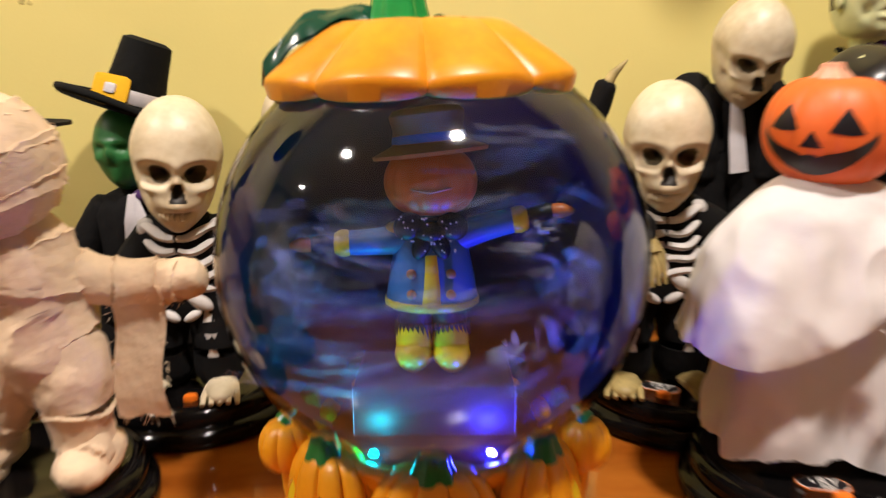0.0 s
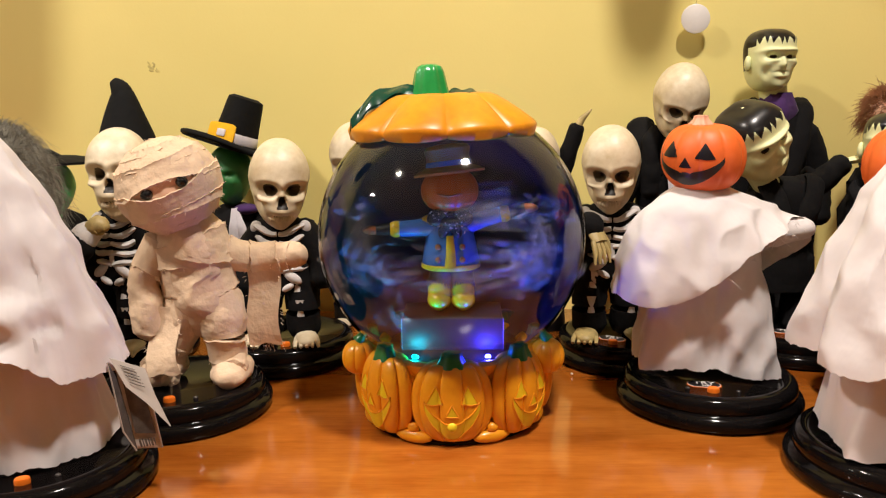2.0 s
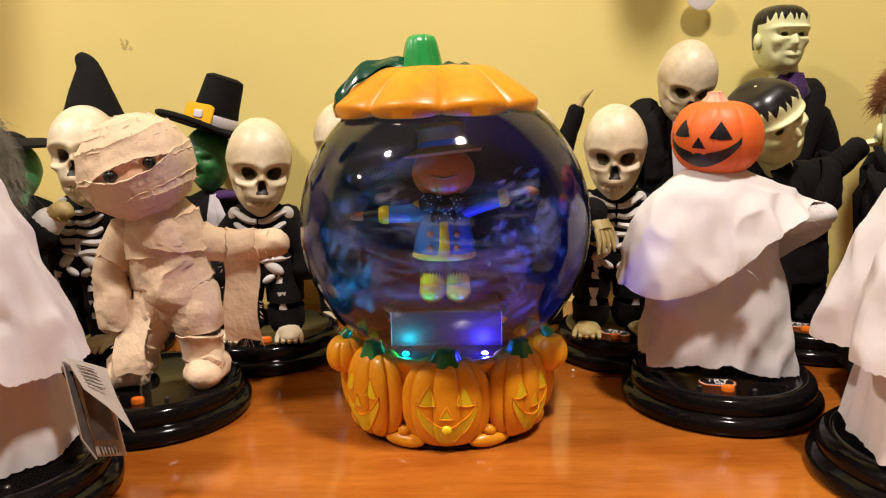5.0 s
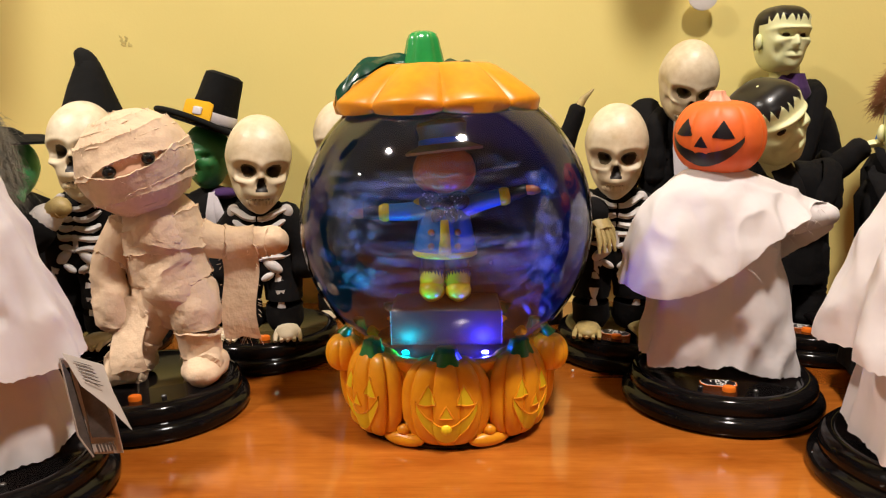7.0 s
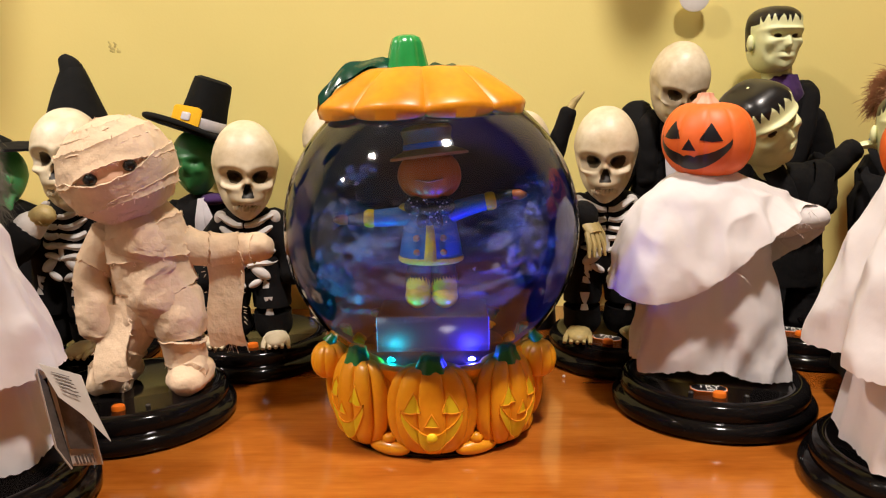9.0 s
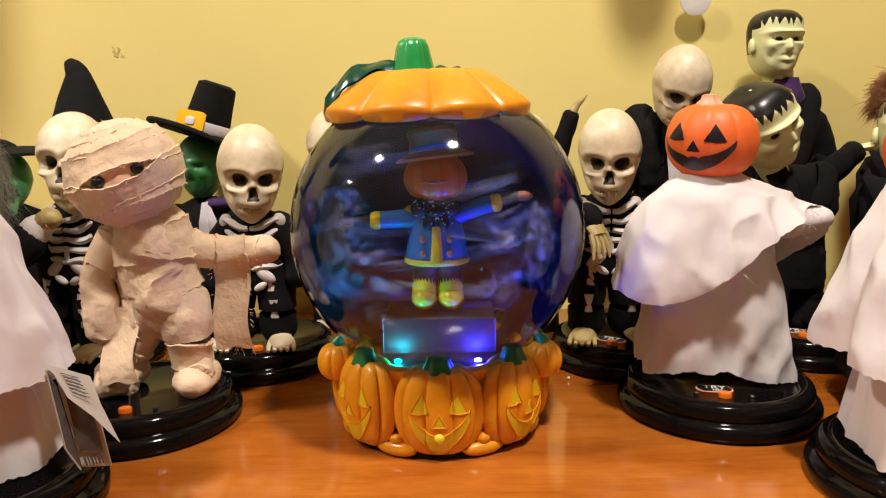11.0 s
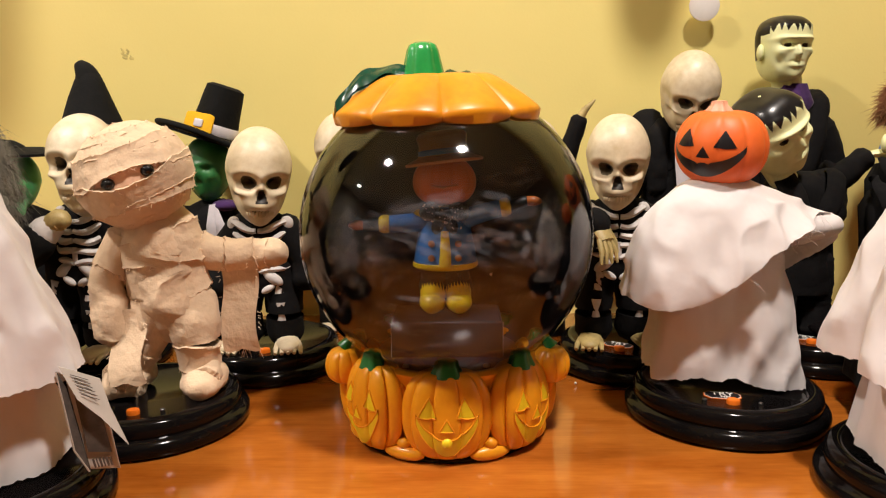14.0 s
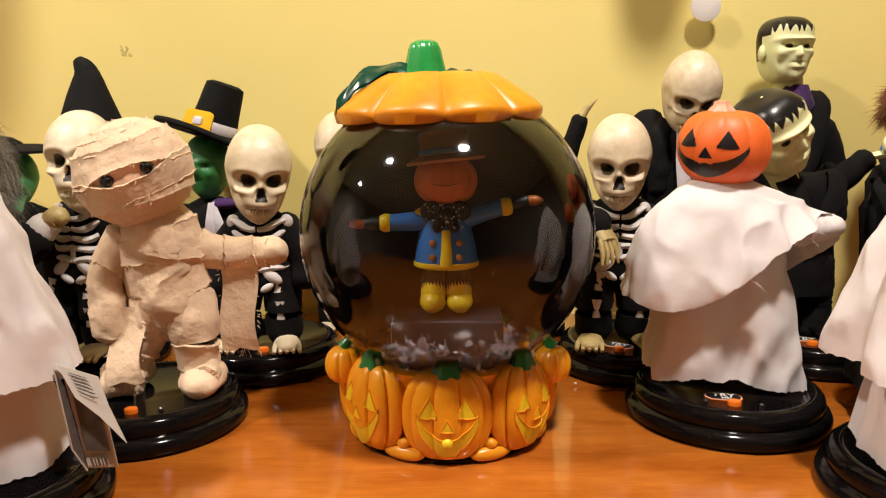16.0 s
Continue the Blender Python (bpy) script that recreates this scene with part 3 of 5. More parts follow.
def skeleton_suit(f, lean=0.0, turn=0.0, hip=0.085, bare=True, feet=BONE):
    """Black suit with a printed skeleton: legs, trunk and ribs. The neck leans sideways."""
    t = radians(turn)
    for s in (-1, 1):
        f.tube([(s * 0.020, 0.0, 0.012), (s * 0.021, -0.003, 0.035), (s * 0.019, 0.002, 0.060), (s * 0.014, 0.004, hip)], [0.0185, 0.0180, 0.0200, 0.024], CLOTHBLACK, 14)
        f.tube([(s * 0.021, -0.0170, 0.024), (s * 0.0215, -0.0195, 0.036), (s * 0.021, -0.0185, 0.047)], [0.0055, 0.0026, 0.0055], PRINT, 8, 0.5, (0, 1, 0))
        f.tube([(s * 0.020, -0.0165, 0.056), (s * 0.019, -0.0165, 0.064), (s * 0.017, -0.0165, 0.074)], [0.0060, 0.0030, 0.0055], PRINT, 8, 0.5, (0, 1, 0))
        bone_foot(f, (s * 0.024, -0.008, 0.0065), 12 * s, feet, 1.2)
    f.lathe([(0.026, -0.012), (0.034, 0.004), (0.031, 0.025), (0.032, 0.045), (0.030, 0.058), (0.018, 0.066), (0.010, 0.070)], CLOTHBLACK, (lean * 0.5, 0.004, hip - 0.010), 32,
            lambda a, r, z: 1 + 0.05 * math.sin(5 * a + 40 * z), (1.0, 0.78))
    if bare:
        ribs(f, (lean * 0.6, 0.004, 0), 0.0312, 0.0242, hip + 0.008, hip + 0.050, 5, t)
    for s in (-1, 1) if not bare else ():
        f.tube([(lean * 0.6 + s * 0.026, -0.014, hip - 0.012), (lean * 0.6 + s * 0.027, -0.016, hip + 0.02), (lean * 0.7 + s * 0.026, -0.012, hip + 0.048), (lean * 0.8 + s * 0.018, 0.0, hip + 0.060)], [0.012, 0.0115, 0.012, 0.009], CLOTHBLACK, 12, 0.7, (0, 1, 0))
    for s in (-1, 1) if bare else ():
        f.ell((lean * 0.5 + s * 0.013, -0.0190, hip - 0.004), (0.0115, 0.0045, 0.0055), PRINT, (0, s * 34, 0))
        f.ell((lean * 0.5 + s * 0.008, -0.0200, hip - 0.015), (0.0075, 0.0035, 0.0035), PRINT, (0, -s * 30, 0))


def skeleton_doll(x, y, turn, head, label, head_rot=(0, 0, 0), size=1.0, arms=(), hat=None, lift=TOP, collar=False):
    """head: the skull's middle from the doll's foot."""
    f = Form()
    hip = max(0.055, head[2] - 0.108)
    skeleton_suit(f, head[0] * 0.8, 0, hip + 0.014, not collar, HANDGOLD if x > 0 else BONE)
    f.tube([(head[0] * 0.6, 0.004, hip + 0.055), (head[0] * 0.9, head[1] * 0.7, head[2] - 0.03)], [0.009, 0.008], CLOTHBLACK, 10)
    skull(f, head, size, head_rot)
    sh = hip + 0.056
    for s, pts, hand in arms:
        f.tube([(head[0] * 0.6 + s * 0.018, 0.004, sh), *pts], [0.018, *([0.0165] * (len(pts) - 1)), 0.015], CLOTHBLACK, 12)
        f.ell((head[0] * 0.6 + s * 0.026, -0.008, sh + 0.006), (0.0065, 0.005, 0.0075), PRINT)
        if hand:
            finger_hand(f, pts[-1], hand, HANDGOLD, 1.0)
    if collar:
        for s in (-1, 1):
            f.tube([(head[0] * 0.5 + s * 0.016, -0.016, sh - 0.03), (head[0] * 0.7 + s * 0.030, -0.004, sh + 0.006), (head[0] * 0.8 + s * 0.036, 0.014, sh + 0.026)], [0.008, 0.017, 0.017], CLOTHBLACK, 14, 0.35, (0, 1, 0.2))
        f.tube([(head[0] * 0.6 - 0.006, -0.024, sh + 0.010), (head[0] * 0.5 - 0.004, -0.027, sh - 0.02), (head[0] * 0.5, -0.027, sh - 0.05)], [0.005, 0.007, 0.008], RIBBON, 8, 0.3, (0, 1, 0))
    if hat:
        hat(f)
    return thing("skeleton_doll", f, pose(x, y, lift, 0, 0, turn), label, "doll", "skeleton dolls")


def pumpkin_form(f, c, r, m, lobes=9, depth=0.06, seg=72, rot=(0, 0, 0), rings=40, flat=0.10, square=0.8):
    """A lobed pumpkin. Returns a function that gives the place on its skin at azimuth and height angle, lifted by metres."""
    turn = Euler([radians(a) for a in rot]).to_matrix()

    def skin(a, e, lift=0.0):
        t, p = radians(a), radians(e)
        k = abs(math.cos(p)) ** square
        g = 1 - depth * (1 - abs(math.cos(lobes * t / 2)) ** 0.45) * min(1, k * 1.3)
        z = math.sin(p) * (1 - flat * math.exp(-((90 - abs(e)) / 26) ** 2))
        v = Vector((r[0] * k * g * math.sin(t), -r[1] * k * g * math.cos(t), r[2] * z))
        return turn @ (v + lift * v.normalized()) + Vector(c)

    f.grid([[skin(360 * j / seg, -88.8 + 177.6 * i / rings) for j in range(seg)] for i in range(rings + 1)], m, True, (True, True))
    return skin


def face_cut(f, skin, a0, a1, low, high, m, rim=None, cols=26, rows=6, lift=0.0004, rim_r=0.0007):
    """A painted or carved opening on a pumpkin between two curves, with an optional raised lip."""
    top, bottom, grid = [], [], []
    for i in range(cols + 1):
        a = a0 + (a1 - a0) * i / cols
        lo, hi = low(a), max(low(a) + 0.02, high(a))
        grid.append([skin(a, lo + (hi - lo) * k / rows, lift) for k in range(rows + 1)])
        bottom.append(skin(a, lo, lift)), top.append(skin(a, hi, lift))
    f.grid(grid, m, False)
    if rim:
        f.tube(bottom + top[::-1] + bottom[:1], rim_r, rim, 6)


def lantern(f, skin, m, rim=None, wide=1.0, eye=(24, 3, 12, 26), nose=(7.5, -8, 15), grin=(42, -34, 25, -16, 17), lift=0.0004, rim_r=0.0007):
    """Triangle eyes and nose and a wide grin."""
    at, e0, half, tall = eye
    for s in (-1, 1):
        f_low = lambda a: e0 + 0.12 * abs(a - s * at)
        face_cut(f, skin, s * at - half, s * at + half, f_low, lambda a: e0 + tall * (1 - min(1, abs(a - s * (at - 2)) / half)), m, rim, 24, 6, lift, rim_r)
    n, n0, nt = nose
    face_cut(f, skin, -n, n, lambda a: n0, lambda a: n0 + nt * (1 - abs(a) / n), m, rim, 16, 5, lift, rim_r)
    w, lo, lk, hi, hk = grin
    notch = lambda a: 3.0 * max(0, 1 - abs(abs(a) - 7) / 3.5)
    face_cut(f, skin, -w, w, lambda a: lo + lk * (abs(a) / w) ** 2, lambda a: hi + hk * (abs(a) / w) ** 2.2 - (0 if rim else notch(a)), m, rim, 44, 6, lift, rim_r)


# pumpkin-headed ghost
f = Form()
skin = pumpkin_form(f, (-0.0140, 0.0, 0.1985), (0.0366, 0.034, 0.0320), PUMPKIN, 10, 0.045, 120, (4, 3, -42), 60)
lantern(f, skin, FACEBLACK, None, eye=(28, 4, 15, 27), nose=(9, -9, 16), grin=(54, -40, 40, -16, 24))
f.lathe([(0.0095, -0.001), (0.0075, 0.002), (0.0055, 0.0042), (0.0050, 0.0072), (0.003, 0.0078)], PINKSTEM, (-0.0165, 0.001, 0.2275), 30, lambda a, r, z: 1 + 0.14 * math.sin(7 * a), (1.1, 1.0))
f.tube([(-0.008, 0, 0.172), (-0.006, 0.004, 0.155), (0, 0.006, 0.10)], [0.013, 0.017, 0.03], GHOST, 16)
f.drape((0.0, 0.012, 0.152), 0.025, [(0, 0.058, 0.014, 0.002), (40, 0.052, 0.046, 0.006), (90, 0.0, 0.062, 0.006), (140, -0.055, 0.045, 0.006), (180, -0.064, 0.010, 0.012), (215, -0.064, -0.022, 0.010),
                                        (236, -0.042, -0.028, 0.011), (246, -0.030, -0.030, 0.017), (256, -0.018, -0.033, 0.010), (266, -0.006, -0.033, 0.013), (280, 0.010, -0.034, 0.007), (300, 0.034, -0.030, 0.003), (325, 0.054, -0.024, 0.001)], GHOST, 0.05,
        ((5, 0.4, 0.0034), (9, 1.0, 0.0022), (14, 2.0, 0.0012)), 160, 34, 0.0022, 3, 0.0016, 0.0050)
f.drape((-0.012, 0.004, 0.173), 0.021, [(0, 0.080, 0.004, 0.126), (14, 0.074, 0.026, 0.105), (50, 0.055, 0.048, 0.078), (90, 0.0, 0.060, 0.068), (140, -0.058, 0.048, 0.070), (180, -0.092, 0.012, 0.082), (198, -0.102, -0.012, 0.078),
                                        (215, -0.091, -0.024, 0.080), (232, -0.062, -0.039, 0.0720), (246, -0.036, -0.044, 0.0780), (260, -0.0167, -0.045, 0.0920), (275, 0.002, -0.045, 0.1060), (290, 0.018, -0.044, 0.1204), (312, 0.043, -0.036, 0.1350), (335, 0.068, -0.022, 0.1430), (349, 0.0765, -0.008, 0.1470)], GHOST,
        lambda th: 0.05 + 0.11 * np.clip(np.cos(th - radians(205)), -0.8, 1),
        ((3, 1.3, 0.0050), (5, 0.3, 0.0046), (8, 2.2, 0.0022)), 220, 50, 0.0012, 5, 0.0016, 0.0046)
f.tube([(0.018, 0.0, 0.135), (0.048, -0.004, 0.1325), (0.079, -0.001, 0.1345)], [0.024, 0.018, 0.0115], GHOST, 20, 0.8)
rng = np.random.default_rng(9)
for k in range(22):
    u = rng.random()
    p = Vector((-0.004 + 0.078 * u, -0.046 + 0.034 * u, 0.098 + 0.048 * u))
    q = p + Vector((rng.normal() * 0.005, -0.003, -0.003 - 0.007 * rng.random()))
    f.tube([p, (p + q) / 2 + Vector(rng.normal(size=3)) * 0.0012, q], [0.0002, 0.0002, 0.0001], GHOST, 3)
thing("ghost_doll", f, pose(0.231, 0.424, TOP), "ghost doll in white cloth with orange jack-o'-lantern head", "doll", "ghost dolls")


def white_ghost(x, y, turn, label, seed, mirror=1, apex=0.250, wide=1.0, full=0.06):
    f = Form()
    f.star((0.0, 0.0, apex - 0.055), (0.026, 0.026, 0.046), GHOST, ((-24, 4, 10, 9, -0.004), (24, 4, 10, 9, -0.004)), 2.0)
    f.drape((0.0, 0.0, 0.170), 0.028, [(0, 0.068, 0, 0.002), (45, 0.054, 0.054, 0.004), (90, 0, 0.070, 0.006), (135, -0.054, 0.054, 0.004), (180, -0.072, 0, 0.002), (205, -0.070, -0.020, 0.003), (222, -0.050, -0.034, 0.002), (240, -0.030, -0.040, 0.007),
                                       (256, -0.012, -0.042, 0.001), (276, 0.006, -0.041, 0.008), (296, 0.026, -0.040, 0.001), (312, 0.042, -0.036, 0.006), (330, 0.060, -0.026, 0.002)], GHOST, 0.03, ((4, 0.7, 0.004), (7, 2.0, 0.003), (13, 1, 0.001)), 140, 26, 0.0022, seed, 0.0016, 0.0040)
    f.drape((0.0, 0.0, apex), 0.004, [(a, u * wide, v * wide, w) for a, u, v, w in [(0, 0.086, 0.0, 0.066), (40, 0.072, 0.050, 0.064), (90, 0, 0.084, 0.068), (140, -0.07, 0.05, 0.064), (180, -0.088, 0, 0.066), (205, -0.084, -0.034, 0.062), (222, -0.068, -0.052, 0.078),
                                       (240, -0.042, -0.064, 0.086), (258, -0.017, -0.068, 0.092), (280, 0.011, -0.068, 0.086), (300, 0.040, -0.062, 0.090), (318, 0.064, -0.050, 0.084), (335, 0.084, -0.034, 0.064), (348, 0.088, -0.014, 0.064)]], GHOST, full,
            ((3, 0.4 + seed, 0.004), (6, 1.2, 0.0055), (10, 2.0, 0.0030), (17, 0.5, 0.0010)), 220, 54, 0.0018, seed + 1, 0.0016, 0.0036)
    # pinched knot with creases that run out from it
    knot = Vector((mirror * 0.012, -0.066, 0.102))
    for i, v in enumerate(f.verts):
        d = Vector(v) - knot
        reach = math.hypot(d.x, d.z) / 0.045
        if v[1] < -0.02 - 0.02 * (v[2] < 0.1) and reach < 2.2 and v[2] > 0.070:
            crease = 0.0085 * math.cos(7 * math.atan2(d.z, d.x) + seed) * min(1.0, reach * 2.5) * math.exp(-reach * reach * 0.8)
            pull = 0.014 * math.exp(-(reach * 2.2) ** 2)
            f.verts[i] = (v[0] - d.x * 0.25 * math.exp(-reach * reach), v[1] + crease + pull, v[2] - d.z * 0.20 * math.exp(-reach * reach))
    f.tube([(mirror * 0.016, -0.066, 0.094), (mirror * 0.019, -0.072, 0.084), (mirror * 0.018, -0.072, 0.074)], [0.004, 0.005, 0.003], GHOST, 10, 0.7)
    f.tube([(-mirror * 0.010, -0.066, 0.094), (-mirror * 0.018, -0.072, 0.080), (-mirror * 0.022, -0.072, 0.064)], [0.003, 0.002, 0.001], GHOST, 8)
    return thing("ghost_doll", f, pose(x, y, TOP, 0, 0, turn), label, "doll", "ghost dolls")


white_ghost(-0.334, 0.266, -10, "ghost doll in draped white cotton with a hanging tag", 7, 1, 0.246, 0.97)
white_ghost(0.340, 0.276, 14, "ghost doll in draped white cotton with a tied hem", 8, -1, 0.238, 1.02, 0.11)


# mummy
f = Form()
MUMMY_R = (0.0440, 0.0420, 0.0415)
HEAD = (0.0110, -0.010, 0.1815)
HEAD_ROT = (4, -19, 16)


def mummy_slit(a, e):
    return SKIN if abs(a) < 42 and -8 < e < 18 else None


f.star(HEAD, MUMMY_R, GAUZE, ((-18, 6.0, 26, 6, -0.0018), (18, 6.0, 26, 6, -0.0018), (0, 2, 6, 6, 0.0012)), 2.15, [(-1, 0.86, 0.9), (-0.5, 0.96, 0.97), (0, 1, 1), (1, 0.97, 1)], HEAD_ROT, mummy_slit, 120, 80)
rng = np.random.default_rng(12)
headturn = Euler([radians(a) for a in HEAD_ROT]).to_matrix()


def on_head(a, e, lift=0.0):
    a, e = radians(a), radians(e)
    d = Vector((math.cos(e) * math.sin(a), -math.cos(e) * math.cos(a), math.sin(e)))
    k = sum(abs(v / r) ** 2.15 for v, r in zip(d, MUMMY_R)) ** (-1 / 2.15)
    p = d * k
    u = p.z / MUMMY_R[2]
    p.x, p.y = p.x * np.interp(u, [-1, -0.5, 0, 1], [0.86, 0.96, 1, 0.97]), p.y * np.interp(u, [-1, -0.5, 0, 1], [0.9, 0.97, 1, 1])
    return headturn @ (p + d * lift) + Vector(HEAD)


def cloth_noise(v, k):
    return noise.noise(Vector(v) * k) + 0.5 * noise.noise(Vector(v) * k * 2.3)


def fray(f, p, out, count, long):
    for _ in range(count):
        q = Vector(p) + Vector(out) * 0.001 + Vector(rng.normal(size=3)) * long + Vector((0, 0, -long * 0.7))
        f.tube([p, (Vector(p) + q) / 2 + Vector(rng.normal(size=3)) * 0.0008, q], [0.00022, 0.0002, 0.0001], GAUZE_PALE, 3)


def strip_round(f, place, a0, a1, low, high, lift, cols, wave=1.0, loose=1.0):
    """A wound strip between two ragged edges; place(angle, height, lift) gives a point over the body underneath."""
    rows = [[] for _ in range(10)]
    for i in range(cols + 1):
        a = a0 + (a1 - a0) * i / cols
        lo, hi = (edge(a) + wave * (cloth_noise((a * 0.03, lift * 900, c), 2.6) + 0.5 * noise.noise(Vector((a * 0.4, lift * 900, c)))) for edge, c in ((low, 1.0), (high, 9.0)))
        for j, (v, up) in enumerate(((0.0, -0.6), (0.0, 0.7), (0.02, 1.25), (0.08, 0.85), (0.35, 0.7), (0.65, 0.7), (0.92, 0.85), (0.98, 1.25), (1.0, 0.7), (1.0, -0.6))):
            e = lo + (hi - lo) * v
            q = place(a, e, 0)
            g = cloth_noise((q[0] * 1.0, q[1] * 1.0, q[2] * 2.2), 70)
            ridge = 1 - 2 * abs(noise.noise(Vector((q[0] * 60, q[1] * 60, q[2] * 120 + lift * 4000))))
            roll = 0.0007 * max(0.0, noise.noise(Vector((a * 0.16, e * 0.5, 3.0)))) * (up > 1)
            rows[j].append(place(a, e, (lift * up if up > 0 else -0.0045) + roll + (0.0006 * g + 0.0006 * ridge) * loose * (0.3 < up)))
        if i % 3 == 0:
            for e in (lo, hi):
                p = place(a, e, lift)
                fray(f, p, Vector(p) - Vector(place(a, e, 0)), 2, 0.0016)
    f.grid(rows, GAUZE, False)


def slit(a):
    """Half the height of the eye opening, closing at both ends."""
    return 7.5 * (1 - (a / 40) ** 2) if abs(a) < 48 else -3.3


for e0, e1, slope, lift in ((50, 88, 0.05, 0.0006), (30, 60, -0.06, 0.0012), (None, 36, 0.02, 0.0020), (-82, -42, 0.03, 0.0008), (-48, -20, 0.06, 0.0014), (-26, None, -0.04, 0.0021)):
    lean = lambda a: slope * a * math.cos(radians(a) / 2)
    low = (lambda a: 6 + slit(a)) if e0 is None else (lambda a: max(-86, e0 + lean(a)))
    high = (lambda a: 6 - slit(a)) if e1 is None else (lambda a: min(88, e1 + lean(a)))
    strip_round(f, on_head, -180, 180, low, high, lift, 180, 1.7, 1.5)
for a in (-21, 21):
    f.ell(tuple(on_head(a, 6.0, -0.0006)), (0.0052, 0.0050, 0.0044), EYEBLACK, (0, -14, 0))


def limb(f, line, radii, strips, flat=1.0, seg=26, loose=1.0):
    """A stuffed limb wound with strips. strips: (from, to, tilt, lift) along the line, in shares of its length."""
    f.tube(line, radii, GAUZE, seg, flat)
    line = [Vector(p) for p in line]
    share = np.linspace(0, 1, len(line))

    def place(a, u, lift):
        u = min(1.0, max(0.0, u))
        p = Vector([np.interp(u, share, [q[k] for q in line]) for k in range(3)])
        ahead = Vector([np.interp(min(1, u + 0.08), share, [q[k] for q in line]) - np.interp(max(0, u - 0.08), share, [q[k] for q in line]) for k in range(3)]).normalized()
        side = ahead.cross(Vector((0, 1, 0.02))).normalized()
        front = side.cross(ahead)
        r = float(np.interp(u, share, radii)) + 0.0006 + lift
        return p + r * (math.cos(radians(a)) * side + flat * math.sin(radians(a)) * front)

    for u0, u1, tilt, lift in strips:
        strip_round(f, place, 0, 360, lambda a: u0 + tilt * math.sin(radians(a) + 0.7), lambda a: u1 + tilt * math.sin(radians(a) + 0.9), lift, 60, 0.018, loose)


# trunk, with loose wound strips over baggy trousers
limb(f, [(0.030, 0.004, 0.058), (0.029, 0.003, 0.075), (0.025, 0.002, 0.098), (0.024, 0.001, 0.120), (0.020, 0.0, 0.138), (0.014, -0.002, 0.152)], [0.028, 0.0325, 0.0310, 0.0325, 0.0300, 0.020],
     ((0.30, 0.62, 0.045, 0.0016), (0.50, 0.76, -0.03, 0.0028), (0.70, 0.98, 0.02, 0.0016)), 0.80, 40, 1.8)
# one arm out to the side, one hanging
limb(f, [(0.044, 0.006, 0.122), (0.060, 0.012, 0.114), (0.078, 0.015, 0.1120), (0.098, 0.016, 0.1120), (0.112, 0.016, 0.1135), (0.119, 0.016, 0.1140)], [0.0150, 0.0128, 0.0118, 0.0117, 0.0113, 0.0085],
     ((0.05, 0.36, 0.03, 0.0010), (0.33, 0.60, -0.03, 0.0018), (0.58, 0.76, 0.03, 0.0009)))
limb(f, [(-0.004, -0.002, 0.130), (-0.014, -0.008, 0.112), (-0.0185, -0.012, 0.0925), (-0.0165, -0.016, 0.070), (-0.0155, -0.018, 0.052), (-0.0150, -0.018, 0.046)], [0.0135, 0.0125, 0.0130, 0.0140, 0.0115, 0.007],
     ((0.02, 0.30, 0.05, 0.0014),))
# legs and feet
for side, line, radii, foot in ((1, [(0.040, 0.002, 0.074), (0.047, -0.004, 0.058), (0.0505, -0.006, 0.044), (0.0500, -0.005, 0.032), (0.0510, -0.004, 0.018)], [0.0235, 0.0215, 0.0180, 0.0150, 0.0150], (0.0535, 0.0)),
                                (-1, [(0.018, 0.002, 0.074), (0.010, -0.002, 0.058), (0.003, -0.004, 0.040), (-0.004, -0.004, 0.028), (-0.007, -0.004, 0.016)], [0.0225, 0.0200, 0.0160, 0.0145, 0.0150], (-0.0080, 0.0))):
    limb(f, line, radii, ((0.55, 0.98, 0.04, 0.0012),), 1.0, 26, 1.6)
    fx = foot[0]
    limb(f, [(fx - side * 0.001, 0.012, 0.0120), (fx, 0.0, 0.0132), (fx + side * 0.002, -0.015, 0.0118), (fx + side * 0.004, -0.028, 0.0090)], [0.0135, 0.0175, 0.0180, 0.0125], ((0.30, 0.80, 0.06, 0.0012),), 0.66, 26)


def bandage(f, top, low, wide, seed, bend=0.004, m=GAUZE):
    """A hanging strip with a frayed end."""
    g = np.random.default_rng(seed)
    top, low = Vector(top), Vector(low)
    rows = []
    for side in (0.0008, -0.0008):
        for i in (range(12) if side > 0 else range(11, -1, -1)):
            u = i / 11
            p = top.lerp(low, u)
            rows.append([(p.x + wide * (v - 0.5) + 0.0015 * math.sin(7 * u), p.y + bend * math.sin(u * 5 + v) - side, p.z + 0.0014 * math.sin(9 * v + seed) * u) for v in np.linspace(0, 1, 9)])
    f.grid(rows, m, False)
    for i in range(12):
        u = g.random()
        for v in (0.0, 1.0):
            p = top.lerp(low, u) + Vector((wide * (v - 0.5), 0, 0))
            f.tube([p, p + Vector(((v - 0.5) * 0.008 * g.random(), -0.002, -0.003 * g.random()))], [0.0003, 0.00015], GAUZE_PALE, 3)
        p = low + Vector((wide * (u - 0.5), 0, 0.001))
        f.tube([p, p + Vector((g.normal() * 0.002, -0.001, -0.004 - 0.006 * g.random()))], [0.0003, 0.0001], GAUZE_PALE, 3)


bandage(f, (0.084, 0.005, 0.108), (0.083, 0.008, 0.031), 0.030, 3)
bandage(f, (0.000, -0.022, 0.074), (0.003, -0.036, 0.017), 0.027, 4, 0.005)
bandage(f, (-0.010, -0.026, 0.050), (-0.006, -0.034, 0.016), 0.012, 8, 0.003)
thing("mummy_doll", f, pose(-0.265, 0.414, TOP), "mummy doll wrapped in frayed cream gauze, one arm out", "doll")

